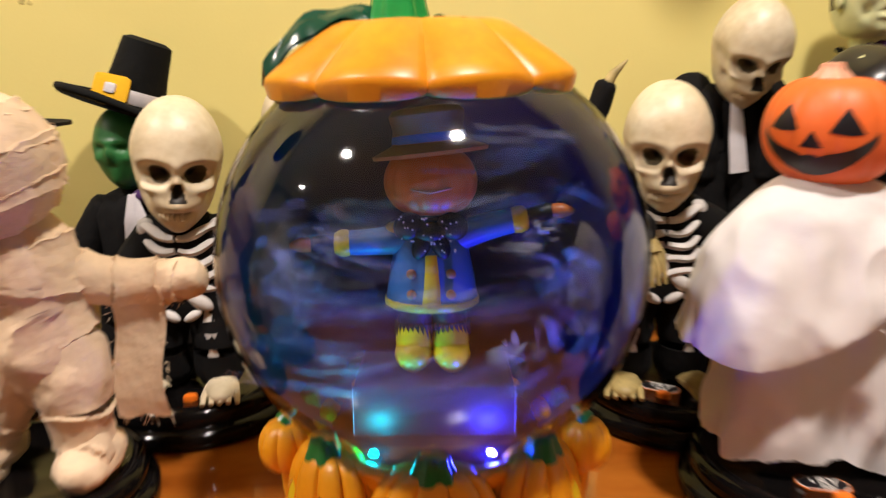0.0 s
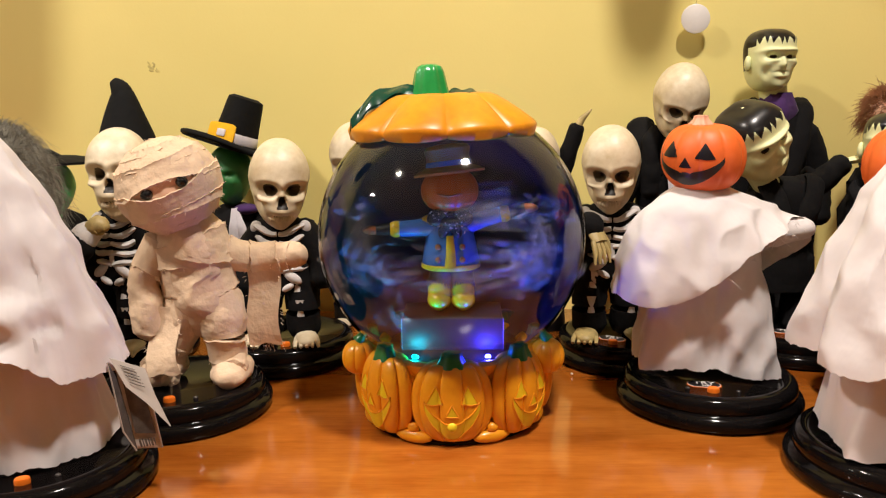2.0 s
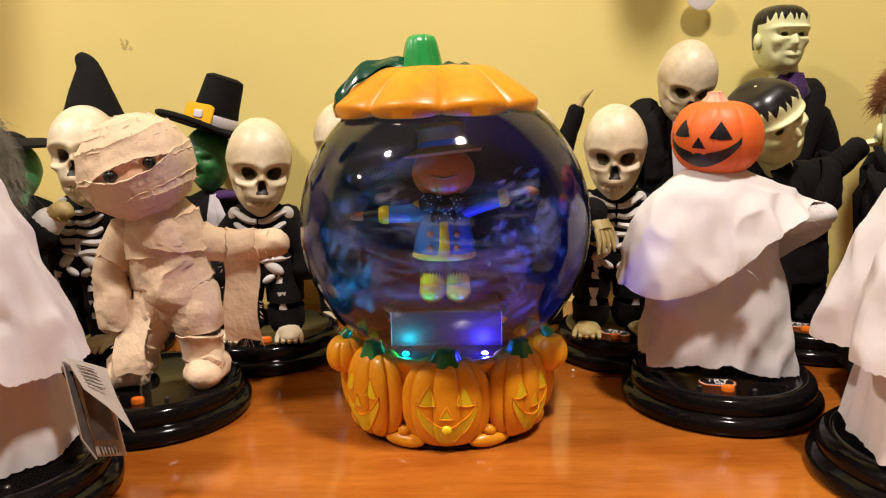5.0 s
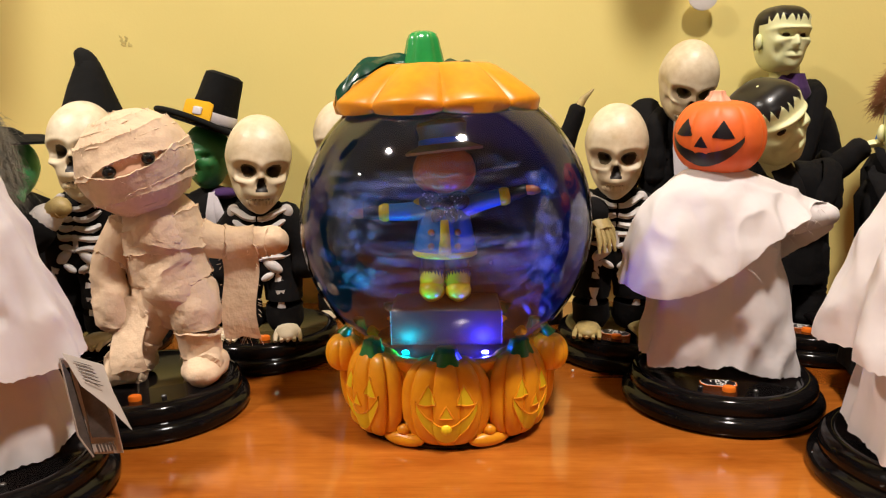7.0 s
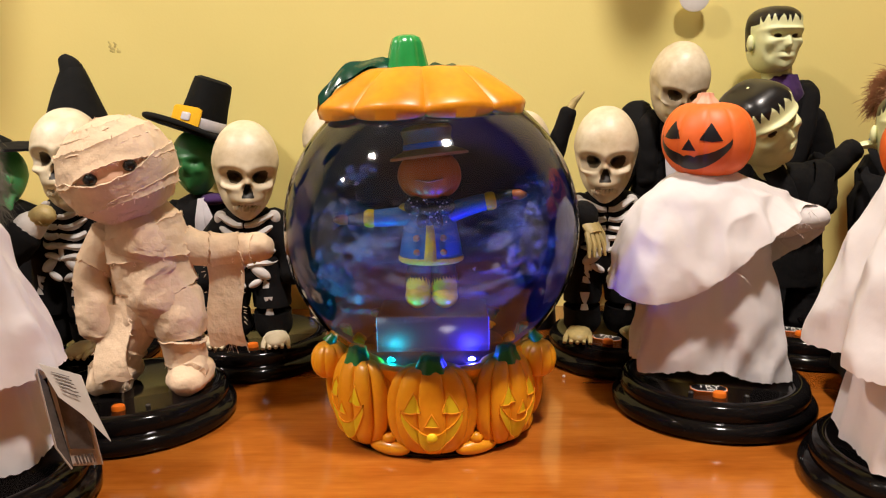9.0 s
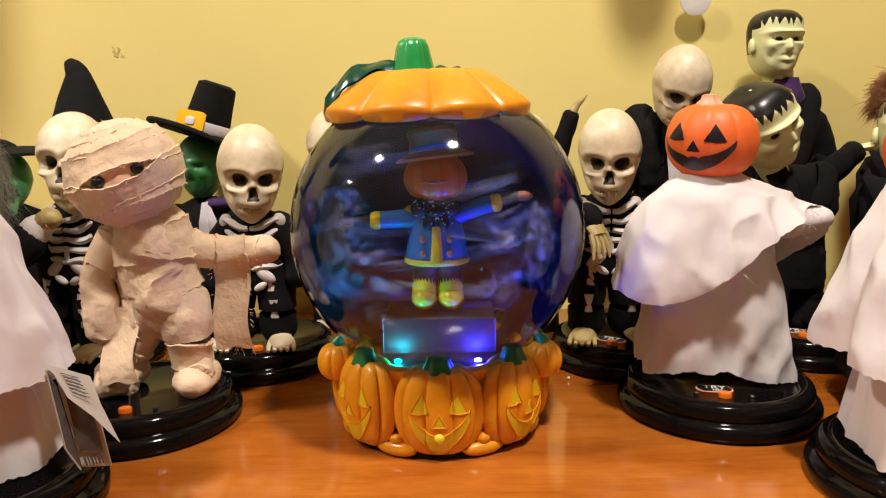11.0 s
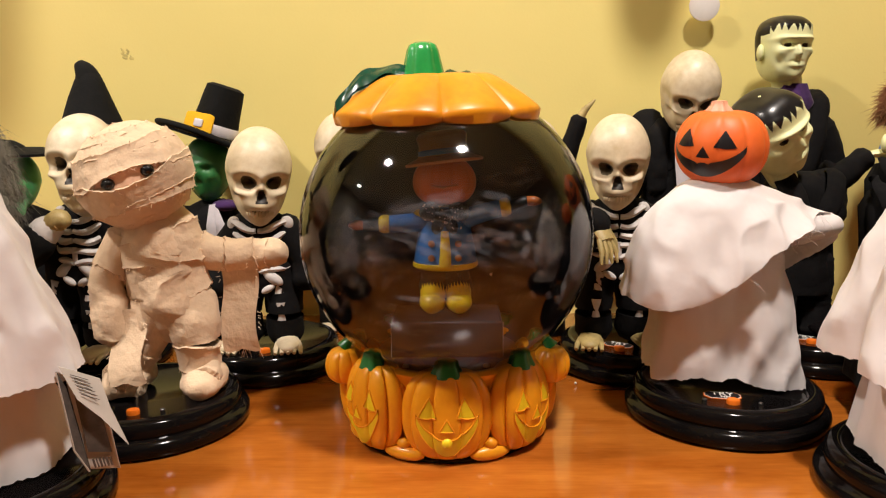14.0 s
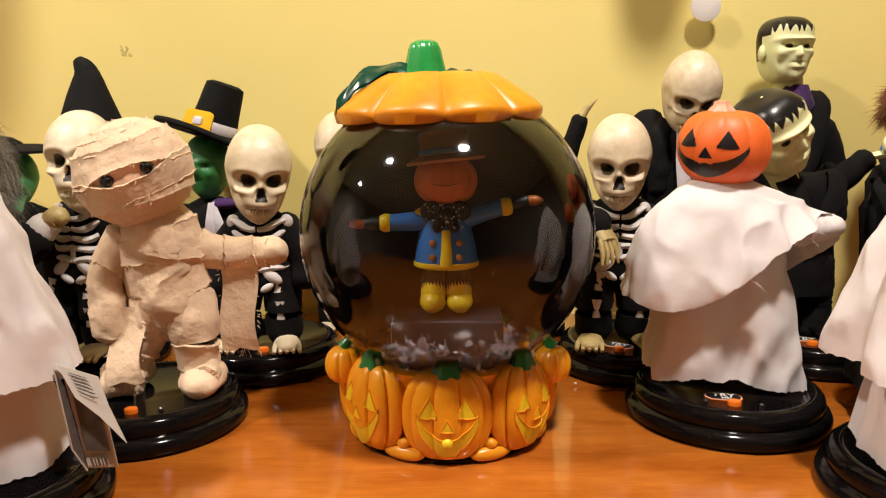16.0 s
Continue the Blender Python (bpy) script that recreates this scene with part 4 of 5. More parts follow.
# skeletons
skeleton_doll(-0.192, 0.540, 0, (0.004, -0.010, 0.170), "skeleton doll in black printed suit with ivory skull", (6, 3, 18), 0.95,
              ((-1, [(-0.040, -0.004, 0.085), (-0.044, -0.014, 0.060)], None), (1, [(0.042, 0.0, 0.090), (0.046, -0.006, 0.066)], None)))
skeleton_doll(0.160, 0.545, 0, (-0.003, -0.014, 0.180), "skeleton doll in black suit with one bony hand raised", (8, 0, -12), 0.91,
              ((-1, [(-0.036, -0.012, 0.106), (-0.026, -0.034, 0.126)], (0.35, -0.5, -0.7)), (1, [(0.044, 0.0, 0.110), (0.050, -0.006, 0.080)], None)))


def pointed_hat(f):
    f.lathe([(0.032, -0.004), (0.0315, 0.004), (0.026, 0.024), (0.019, 0.044), (0.0135, 0.058), (0.0100, 0.066), (0.006, 0.069), (0.001, 0.069)], FELT, (0.020, 0.010, 0.202), 32,
            lambda a, r, z: 1 + 0.04 * math.sin(3 * a + 60 * z))
    f.tube([(0.020, 0.010, 0.256), (0.018, 0.010, 0.268), (0.012, 0.010, 0.276)], [0.0135, 0.0105, 0.0065], FELT, 16)
    f.lathe([(0.036, -0.002), (0.058, 0.001), (0.058, 0.0035), (0.034, 0.001)], FELT, (0.020, 0.040, 0.195), 40)


skeleton_doll(-0.364, 0.520, -14, (0.026, -0.012, 0.184), "skeleton doll in printed suit with pointed black hat", (-8, 0, 20), 0.95,
              ((-1, [(-0.048, -0.010, 0.100), (-0.020, -0.044, 0.118)], None), (1, [(0.050, 0.0, 0.100), (0.052, -0.010, 0.070)], None)), pointed_hat)
skeleton_doll(0.256, 0.680, 0, (0.003, -0.024, 0.276), "tall skeleton doll in black coat with turned-up collar", (26, 4, 4), 0.92,
              ((-1, [(-0.060, 0.0, 0.160), (-0.062, -0.010, 0.110)], None), (1, [(0.060, 0.0, 0.160), (0.062, -0.010, 0.110)], None)), None, 0.0, True)
skeleton_doll(-0.126, 0.690, 0, (0.0, -0.02, 0.210), "skeleton doll half hidden behind the snow globe", (4, 0, 0), 1.0,
              ((-1, [(-0.045, 0.0, 0.115), (-0.05, -0.01, 0.08)], None), (1, [(0.045, 0.0, 0.115), (0.05, -0.01, 0.08)], None)), None, 0.0)

# robed doll behind the globe with a clawed arm in the air
f = Form()
f.lathe([(0.040, 0.0), (0.038, 0.03), (0.030, 0.10), (0.026, 0.15), (0.012, 0.185)], CLOTHBLACK, seg=32, shape=lambda a, r, z: 1 + 0.05 * math.sin(7 * a))
skull(f, (0, -0.012, 0.205), 0.9)
f.tube([(0.018, 0.0, 0.165), (0.030, -0.008, 0.190), (0.041, -0.012, 0.222), (0.049, -0.014, 0.248)], [0.015, 0.012, 0.010, 0.009], CLOTHBLACK, 14)
f.tube([(0.047, -0.014, 0.244), (0.055, -0.016, 0.259), (0.066, -0.017, 0.270)], [0.0055, 0.0042, 0.001], HANDGOLD, 10)
thing("robed_doll", f, pose(0.092, 0.68, 0), "black-robed doll raising one clawed arm behind the globe", "doll")


# monsters
def fringe(a):
    """Lower edge of the painted hair, in height angle, round the head."""
    aa = abs(a)
    jag = 13 * abs(((a / 8.0 + 0.3 * math.sin(a * 0.17)) % 2) - 1)
    return (31 + jag) if aa < 66 else (30 if aa < 98 else -22)


def monster_head(f, c, size, rot):
    k = 0.001 * size
    bumps = [(-24, 6, 12, 6, -8 * k), (24, 6, 12, 6, -8 * k), (0, 17, 38, 5, 6.0 * k), (0, -4, 6, 10, 5 * k), (0, -12, 8, 6, 4 * k), (-36, -8, 13, 8, 2.5 * k), (36, -8, 13, 8, 2.5 * k),
             (-40, -28, 10, 10, -3 * k), (40, -28, 10, 10, -3 * k), (0, -27, 16, 3, -2 * k), (0, -33, 16, 4, 2.5 * k), (0, -50, 22, 9, 4 * k), (-24, -2, 12, 5, 2 * k), (24, -2, 12, 5, 2 * k), (-30, 40, 30, 6, 1.5 * k), (30, 40, 30, 6, 1.5 * k)]

    def paint(a, e):
        if e > fringe(a):
            return HAIRBLACK
        if ((abs(a) - 24) / 9) ** 2 + ((e - 6) / 4.6) ** 2 < 1:
            return VOID if ((abs(a) - 22) / 4) ** 2 + ((e - 5) / 2.6) ** 2 < 1 else SOCKET
        return None

    f.star(c, (0.030 * size, 0.033 * size, 0.041 * size), MONSTER, bumps, 3.0, [(-1, 0.80, 0.88), (-0.5, 0.88, 0.93), (0.0, 0.95, 0.96), (0.5, 1.0, 1.0), (0.8, 1.04, 1.03), (1, 1.04, 1.03)], rot, paint, 320, 220)
    turn = Euler([radians(a) for a in rot]).to_matrix()
    for s in (-1, 1):
        v = turn @ Vector((s * 0.0305 * size, 0.001 * size, -0.004 * size)) + Vector(c)
        f.ell(tuple(v), (0.0045 * size, 0.0075 * size, 0.0105 * size), MONSTER, (rot[0], rot[1], rot[2] + s * 22), 16, 10)


def coat(f, tall, m=CLOTHBLACK, wide=1.0):
    for s in (-1, 1):
        f.tube([(s * 0.020, 0, 0.004), (s * 0.020, -0.002, 0.04), (s * 0.017, 0.002, tall * 0.45)], [0.017, 0.016, 0.021], m, 14)
        f.tube([(s * 0.022, 0.010, 0.008), (s * 0.023, -0.012, 0.008), (s * 0.024, -0.028, 0.006)], [0.012, 0.013, 0.009], BLACK, 14, 0.6)
    f.lathe([(0.038, tall * 0.26), (0.040, tall * 0.30), (0.034, tall * 0.55), (0.036, tall * 0.75), (0.038, tall * 0.88), (0.030, tall * 0.97), (0.014, tall)], m, (0, 0.004, 0), 48,
            lambda a, r, z: 1 + 0.05 * math.sin(6 * a + 30 * z) + 0.02 * math.sin(13 * a), (wide, 0.75 * wide))
    for s in (-1, 1):
        f.tube([(s * 0.004, -0.030 * wide, tall * 0.62), (s * 0.016, -0.030, tall * 0.82), (s * 0.026, -0.016, tall * 0.98), (s * 0.026, 0.012, tall * 1.03)], [0.005, 0.011, 0.010, 0.006], m, 12, 0.35, (0, 1, 0.2))


f = Form()
coat(f, 0.166)
f.tube([(-0.010, 0, 0.145), (-0.036, -0.014, 0.176)], [0.013, 0.014], MONSTER, 14)
monster_head(f, (-0.0445, -0.022, 0.2055), 1.03, (10, -33, 22))
f.tube([(0.020, 0.0, 0.152), (0.040, -0.002, 0.163), (0.051, -0.004, 0.174), (0.058, -0.005, 0.180)], [0.016, 0.0130, 0.0112, 0.0108], CLOTHBLACK, 18)
finger_hand(f, (0.058, -0.005, 0.182), (0.93, -0.1, 0.16), MONSTER, 0.85, 1.6, 0.5)
f.tube([(-0.028, 0.0, 0.138), (-0.044, -0.004, 0.105), (-0.046, -0.014, 0.072)], [0.017, 0.016, 0.015], CLOTHBLACK, 16)
thing("monster_doll", f, pose(0.352, 0.572, TOP), "pale green monster doll in black coat, arm stretched out", "doll", "monster dolls")

f = Form()
coat(f, 0.270, wide=1.1)
f.tube([(-0.006, -0.002, 0.262), (-0.014, -0.008, 0.302)], [0.016, 0.017], MONSTER, 14)
f.lathe([(0.020, 0.252), (0.025, 0.264), (0.021, 0.276), (0.0175, 0.286)], PURPLE, (-0.006, -0.006, 0), 32, lambda a, r, z: 1 + 0.06 * math.sin(8 * a + 50 * z))
monster_head(f, (-0.0205, -0.012, 0.3245), 0.90, (0, 0, 12))
for s in (-1, 1):
    f.tube([(s * 0.032, 0.0, 0.236), (s * 0.050, 0.0, 0.190), (s * 0.052, -0.010, 0.130)], [0.018, 0.017, 0.015], CLOTHBLACK, 16)
thing("monster_doll", f, pose(0.398, 0.712, 0), "tall pale green monster doll in black coat, purple collar", "doll", "monster dolls")

f = Form()
coat(f, 0.180)
monster_head(f, (0.0, -0.012, 0.226), 0.86, (0, 0, -20))
thing("monster_doll", f, pose(0.448, 0.560, 0), "green-faced monster doll with black fringe beside auburn-haired doll", "doll", "monster dolls")

# witch with a buckled hat
f = Form()
f.lathe([(0.045, 0.0), (0.042, 0.04), (0.034, 0.10), (0.036, 0.135), (0.028, 0.152), (0.012, 0.160)], CLOTHBLACK, seg=40, shape=lambda a, r, z: 1 + 0.06 * math.sin(7 * a), squash=(1, 0.8))
f.star((0.0, -0.010, 0.196), (0.027, 0.028, 0.038), WITCHGREEN, ((-22, 4, 11, 7, -0.004), (22, 4, 11, 7, -0.004), (0, 14, 30, 5, 0.002), (0, -4, 6, 12, 0.005), (0, -28, 12, 3, -0.0015), (0, -52, 16, 10, 0.003), (34, -14, 12, 8, 0.002), (-34, -14, 12, 8, 0.002)), 2.2,
       [(-1, 0.7, 0.9), (0, 1, 1), (1, 1, 1)], (0, 0, -10), None, 64, 48)
hat_from = len(f.verts)
f.lathe([(0.0275, -0.004), (0.0265, 0.010), (0.0240, 0.030), (0.0225, 0.050), (0.0215, 0.058), (0.015, 0.061), (0.002, 0.059)], FELT, (0.003, 0.004, 0.234), 40, lambda a, r, z: 1 + 0.03 * math.sin(4 * a + 40 * z), (1.0, 1.0))
f.tube([(0.002 + 0.061 * math.cos(t), 0.0 + 0.054 * math.sin(t), 0.2315 + 0.004 * math.cos(t + 2.6) - 0.003 * math.cos(2 * t)) for t in np.linspace(0, 2 * math.pi, 41)], 0.0035, FELT, 8)
f.lathe([(0.026, 0.003), (0.057, 0.0), (0.057, -0.003), (0.026, 0.0)], FELT, (0.002, 0.0, 0.2325), 48, None, (1.08, 0.95))
f.lathe([(0.0278, 0.0), (0.0284, 0.001), (0.0272, 0.012), (0.0266, 0.0125)], RIBBON, (0.003, 0.004, 0.236), 40, None, (1, 1), (False, False))
f.box((-0.008, -0.0235, 0.245), (0.032, 0.003, 0.022), GOLDFELT, (-8, -6, -14))
f.box((-0.008, -0.0257, 0.2455), (0.010, 0.002, 0.008), RIBBON, (-8, -6, -14))
f.turned(hat_from, (-4, 18, 0), (0.003, 0, 0.234))
for s in (-1, 1):
    f.tube([(0.008, -0.028, 0.156), (0.012 + s * 0.005, -0.034, 0.132), (0.014 + s * 0.008, -0.035, 0.098)], [0.004, 0.006, 0.006], RIBBON, 8, 0.3, (0, 1, 0))
    f.tube([(s * 0.028, 0, 0.140), (s * 0.048, -0.006, 0.105), (s * 0.052, -0.02, 0.075)], [0.016, 0.015, 0.015], CLOTHBLACK, 12)
f.ell((0.020, -0.018, 0.154), (0.016, 0.014, 0.007), PURPLE)
thing("witch_doll", f, pose(-0.288, 0.696, 0), "green-faced witch doll with yellow-buckled black hat", "doll", "witch dolls")

# second witch, mostly behind the grey hair
f = Form()
f.lathe([(0.045, 0.0), (0.042, 0.04), (0.036, 0.10), (0.036, 0.135), (0.028, 0.150), (0.012, 0.158)], CLOTHBLACK, seg=40, shape=lambda a, r, z: 1 + 0.06 * math.sin(7 * a), squash=(1, 0.8))
f.star((0.0, -0.010, 0.186), (0.027, 0.028, 0.034), WITCHLIGHT, ((0, -6, 6, 9, 0.012), (0, -52, 14, 9, 0.014), (0, -38, 14, 4, -0.004)), 2.2, [(-1, 0.7, 0.9), (0, 1, 1), (1, 1, 1)], (0, 0, 42), None, 64, 48)
f.lathe([(0.028, 0.006), (0.056, 0.0), (0.056, -0.003), (0.028, 0.0)], FELT, (0, 0, 0.218), 48)
f.lathe([(0.030, 0.0), (0.026, 0.010), (0.016, 0.016), (0.003, 0.018)], FELT, (-0.02, 0, 0.216), 32)
thing("witch_doll", f, pose(-0.500, 0.664, 0), "bright green witch doll with wide black hat brim", "doll", "witch dolls")

# shaggy grey doll
f = Form()
f.lathe([(0.040, 0.0), (0.042, 0.05), (0.036, 0.12), (0.030, 0.15), (0.014, 0.165)], CLOTHBLACK, seg=32, shape=lambda a, r, z: 1 + 0.05 * math.sin(6 * a))
f.ell((0.0, 0.0, 0.180), (0.046, 0.046, 0.060), GREYFUR, (0, 0, 0), 24, 16)
f.tube([(0.010, 0.01, 0.130), (0.030, 0.020, 0.104), (0.058, 0.030, 0.122)], [0.020, 0.019, 0.016], CLOTHBLACK, 14)
f.tube([(0.054, 0.030, 0.120), (0.064, 0.032, 0.130), (0.072, 0.032, 0.134)], [0.013, 0.0135, 0.010], PRINT, 12)
f.tube([(0.068, 0.032, 0.134), (0.078, 0.030, 0.140), (0.084, 0.028, 0.138)], [0.009, 0.010, 0.006], HANDGOLD, 12)
f.strands((0.0, 0.0, 0.176), (0.046, 0.046, 0.062), GREYFUR, 9000, 0.016, 21, 0.9, 0.00022, -0.8)
thing("shaggy_doll", f, pose(-0.424, 0.425, TOP), "doll with shaggy grey hair and black sleeves", "doll")

# dolls at the far side of the table
f = Form()
pumpkin_form(f, (0.0, 0.0, 0.190), (0.040, 0.038, 0.036), PUMPKIN, 10, 0.05, 80)
f.lathe([(0.060, 0.0), (0.055, 0.06), (0.034, 0.14), (0.012, 0.16)], CLOTHBLACK, seg=40, shape=lambda a, r, z: 1 + 0.05 * math.sin(8 * a))
thing("pumpkin_doll", f, pose(0.394, 0.413, TOP), "pumpkin-headed doll in dark robe with smooth orange head", "doll")
f = Form()
coat(f, 0.20)
f.lathe([(0.018, 0.196), (0.030, 0.206), (0.026, 0.224), (0.018, 0.232)], BLUE, (0, -0.004, 0), 28, lambda a, r, z: 1 + 0.08 * math.sin(7 * a))
f.ell((0.0, 0.0, 0.254), (0.024, 0.024, 0.030), SKIN, (0, 0, 0), 24, 16)
f.strands((0.0, 0.004, 0.257), (0.025, 0.025, 0.030), REDFUR, 3000, 0.012, 31, 0.55, 0.0004, -0.5)
f.tube([(0.03, 0, 0.185), (0.05, -0.004, 0.15), (0.052, -0.01, 0.11)], [0.015, 0.014, 0.014], CLOTHBLACK, 12)
thing("scarecrow_doll", f, pose(0.506, 0.66, 0), "doll with tousled auburn hair and blue scarf", "doll")


# ---- snow globe ----
GX, GY, GZ, GR = -0.006, 0.404, 0.162, 0.1165
globe = holder("snow_globe", pose(GX, GY, 0), "pumpkin-themed plastic snow globe with lit swirling snow", "snow globe")
ZC = GZ

f = Form()
prof = []
for k in range(49):
    a = math.asin(-0.900) + (math.asin(0.885) - math.asin(-0.900)) * k / 48
    prof.append((GR * math.cos(a), ZC + GR * math.sin(a)))
f.lathe(prof, GLASS, seg=128, caps=(False, False))
part("globe", f, globe, "clear glossy plastic sphere")

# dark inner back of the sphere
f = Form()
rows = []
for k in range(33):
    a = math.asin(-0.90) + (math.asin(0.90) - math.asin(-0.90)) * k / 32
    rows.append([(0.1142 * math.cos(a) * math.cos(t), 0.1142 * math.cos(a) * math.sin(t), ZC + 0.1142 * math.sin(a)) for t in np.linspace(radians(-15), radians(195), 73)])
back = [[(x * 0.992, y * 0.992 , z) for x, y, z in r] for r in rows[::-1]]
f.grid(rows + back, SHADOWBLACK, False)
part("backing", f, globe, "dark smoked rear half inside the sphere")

f = Form()
f.lathe([(0.0585, 0.0625), (0.0600, 0.0640), (0.0590, 0.0650), (0.002, 0.0650)], UMBER, seg=72)
part("stage", f, globe, "dark brown floor inside the sphere")
f = Form()
rows = []
for inset, z in ((0, 0.0651), (0, 0.0925), (0.001, 0.0940), (0.003, 0.0948)):
    rows.append([(x - math.copysign(inset, x), y - math.copysign(inset, y - 0.004), z) for x, y in ((-0.044, -0.024), (0.044, -0.024), (0.044, 0.030), (-0.044, 0.030))])
f.grid(rows, PLINTH, True, (True, True))
part("pedestal", f, globe, "dark box under the figurine")

# pale strips added on the front corners, for the glint along the box edges
for pts in ([(-0.0443, -0.0243, 0.0655), (-0.0443, -0.0243, 0.0935)], [(0.0443, -0.0243, 0.0655), (0.0443, -0.0243, 0.0935)]):
    f = Form()
    f.tube(pts, 0.0002, LED_OFF, 6)
    part("edge_strip", f, globe, "thin pale strip for the light caught along the box edge")

LEDS = []
for x, m, label in ((-0.0315, LED_CYAN, "cyan light in the globe floor"), (0.0300, LED_BLUE, "blue light in the globe floor")):
    f = Form()
    th = np.linspace(0, 2 * np.pi, 20, endpoint=False)
    rows = [[(0.0028 * math.cos(p) * math.cos(t), 0.0028 * math.cos(p) * math.sin(t), 0.0028 * math.sin(p)) for t in th] for p in np.linspace(-1.54, 1.54, 15)]
    f.grid(rows, [[m if i > 8 else LED_OFF] * 20 for i in range(14)], True, (True, True))
    LEDS.append(part("led", f, globe, label, pose(x, -0.0470, 0.0652)))


f = Form()
f.lathe([(0.066, 0.0), (0.072, 0.002), (0.074, 0.008), (0.070, 0.020), (0.067, 0.045), (0.0695, 0.054), (0.0735, 0.0610), (0.0740, 0.0650), (0.0715, 0.0675), (0.0660, 0.0672), (0.0630, 0.0640), (0.0606, 0.062), (0.0560, 0.056)], ORANGE, seg=96)
part("base", f, globe, "orange ring-shaped base")
f = Form()
f.lathe([(0.072, 0.0002), (0.0775, 0.0006), (0.0775, 0.0030), (0.072, 0.0032)], BLACK, seg=72, caps=(False, False))
part("base_rim", f, globe, "black rubber foot ring")
for k, turn in enumerate((0, 48, -49, 94, -94, 137, -137, 180)):
    t = radians(turn)
    near = abs(turn) < 60
    f = Form()
    skin = pumpkin_form(f, (0, 0, 0.0365), (0.0342 if turn == 0 else 0.0325, 0.0200, 0.0370), ORANGE, 9, 0.15, 126, (0, 0, 0), 50, 0.10, 0.70)
    if near:
        lantern(f, skin, YELLOW, ORANGE, eye=(27, 3, 13, 25), nose=(9, -11, 15), grin=(41, -50, 46, -22, 29), lift=0.0003, rim_r=0.0006)
    away = 0.0680 if turn == 0 else 0.0710
    jack = part("pumpkin", f, globe, "carved orange pumpkin with grinning face" if near else "plain orange pumpkin", pose(away * math.sin(t), -away * math.cos(t), 0, 0, 0, turn))
    f = Form()
    f.lathe([(0.0125, -0.002), (0.0105, 0.002), (0.0085, 0.006), (0.0080, 0.0095), (0.0060, 0.0108), (0.001, 0.0108)], DEEPGREEN, (0, -0.004, 0.0685), 36, lambda a, r, z: 1 + 0.10 * math.sin(6 * a), (1.0, 0.75))
    f.tube([(0.005, -0.001, 0.068), (0.010, -0.005, 0.0680), (0.014, -0.008, 0.064)], [0.004, 0.0035, 0.001], DEEPGREEN, 8, 0.4)
    part("stem", f, jack, "short dark green stem")
    if turn == 0:
        f = Form()
        f.ell((0, -0.0192, 0.0205), (0.0040, 0.0026, 0.0040), YELLOW)
        part("tooth", f, jack, "round yellow tooth")
for turn in (76, -76):
    t = radians(turn)
    f = Form()
    pumpkin_form(f, (0, 0, 0), (0.0155, 0.0150, 0.0155), ORANGE, 8, 0.10, 64, (0, 0, 0), 28)
    small = part("small_pumpkin", f, globe, "little orange pumpkin on the base", pose(0.0855 * math.sin(t), -0.0855 * math.cos(t), 0.0585, 0, 0, turn))
    f = Form()
    f.tube([(0, 0, 0.014), (0.0, 0.003, 0.018), (0.001, 0.006, 0.022)], [0.006, 0.0042, 0.0025], DEEPGREEN, 10)
    part("stem", f, small)
for turn in (-25, 25, 71, -71):
    t = radians(turn)
    f = Form()
    f.ell((0, 0, 0.006), (0.017, 0.006, 0.0058), ORANGE)
    f.ell((0, 0.0, 0.0135), (0.0055, 0.005, 0.0045), ORANGE)
    part("foot", f, globe, "", pose(0.0765 * math.sin(t), -0.0765 * math.cos(t), 0, 0, 0, turn))

# lid
lid_at = pose(-0.0060, 0.0, 0.251, 0.5, -1.2, 14)
f = Form()


def lobed(a, r, z):
    return 1 + 0.068 * (r / 0.08) * (abs(math.cos(4.5 * a)) ** 0.6 - 0.6)


th = np.linspace(0, 2 * np.pi, 234, endpoint=False)
rows = []
for r, z in ((0.060, 0.002), (0.0735, -0.0015), (0.0770, -0.0020), (0.0785, -0.0012), (0.0800, 0.0040), (0.0802, 0.0062), (0.0790, 0.0085), (0.0740, 0.0128), (0.0660, 0.0190), (0.0560, 0.0262), (0.0470, 0.0318), (0.0420, 0.0338), (0.0340, 0.0345), (0.0220, 0.0330), (0.0120, 0.0310), (0.002, 0.030)):
    rows.append([(r * lobed(t, r, z) * math.cos(t), r * lobed(t, r, z) * math.sin(t), z + 0.0032 * (r / 0.08) ** 2 * (abs(math.cos(4.5 * t)) ** 0.6 - 0.7) * (1 if z > 0.003 else -0.8)) for t in th])
f.grid(rows, AMBER, True, (True, True))
lid = part("lid", f, globe, "amber ribbed pumpkin lid", lid_at)
f = Form()
f.lathe([(0.0180, 0.026), (0.0163, 0.034), (0.0140, 0.044), (0.0122, 0.0525), (0.0102, 0.0570), (0.006, 0.0590), (0.001, 0.0590)], GREEN, (-0.010, 0, 0), 60, lambda a, r, z: 1 + 0.05 * math.cos(9 * a))
part("stem", f, lid, "bright green ribbed stem")


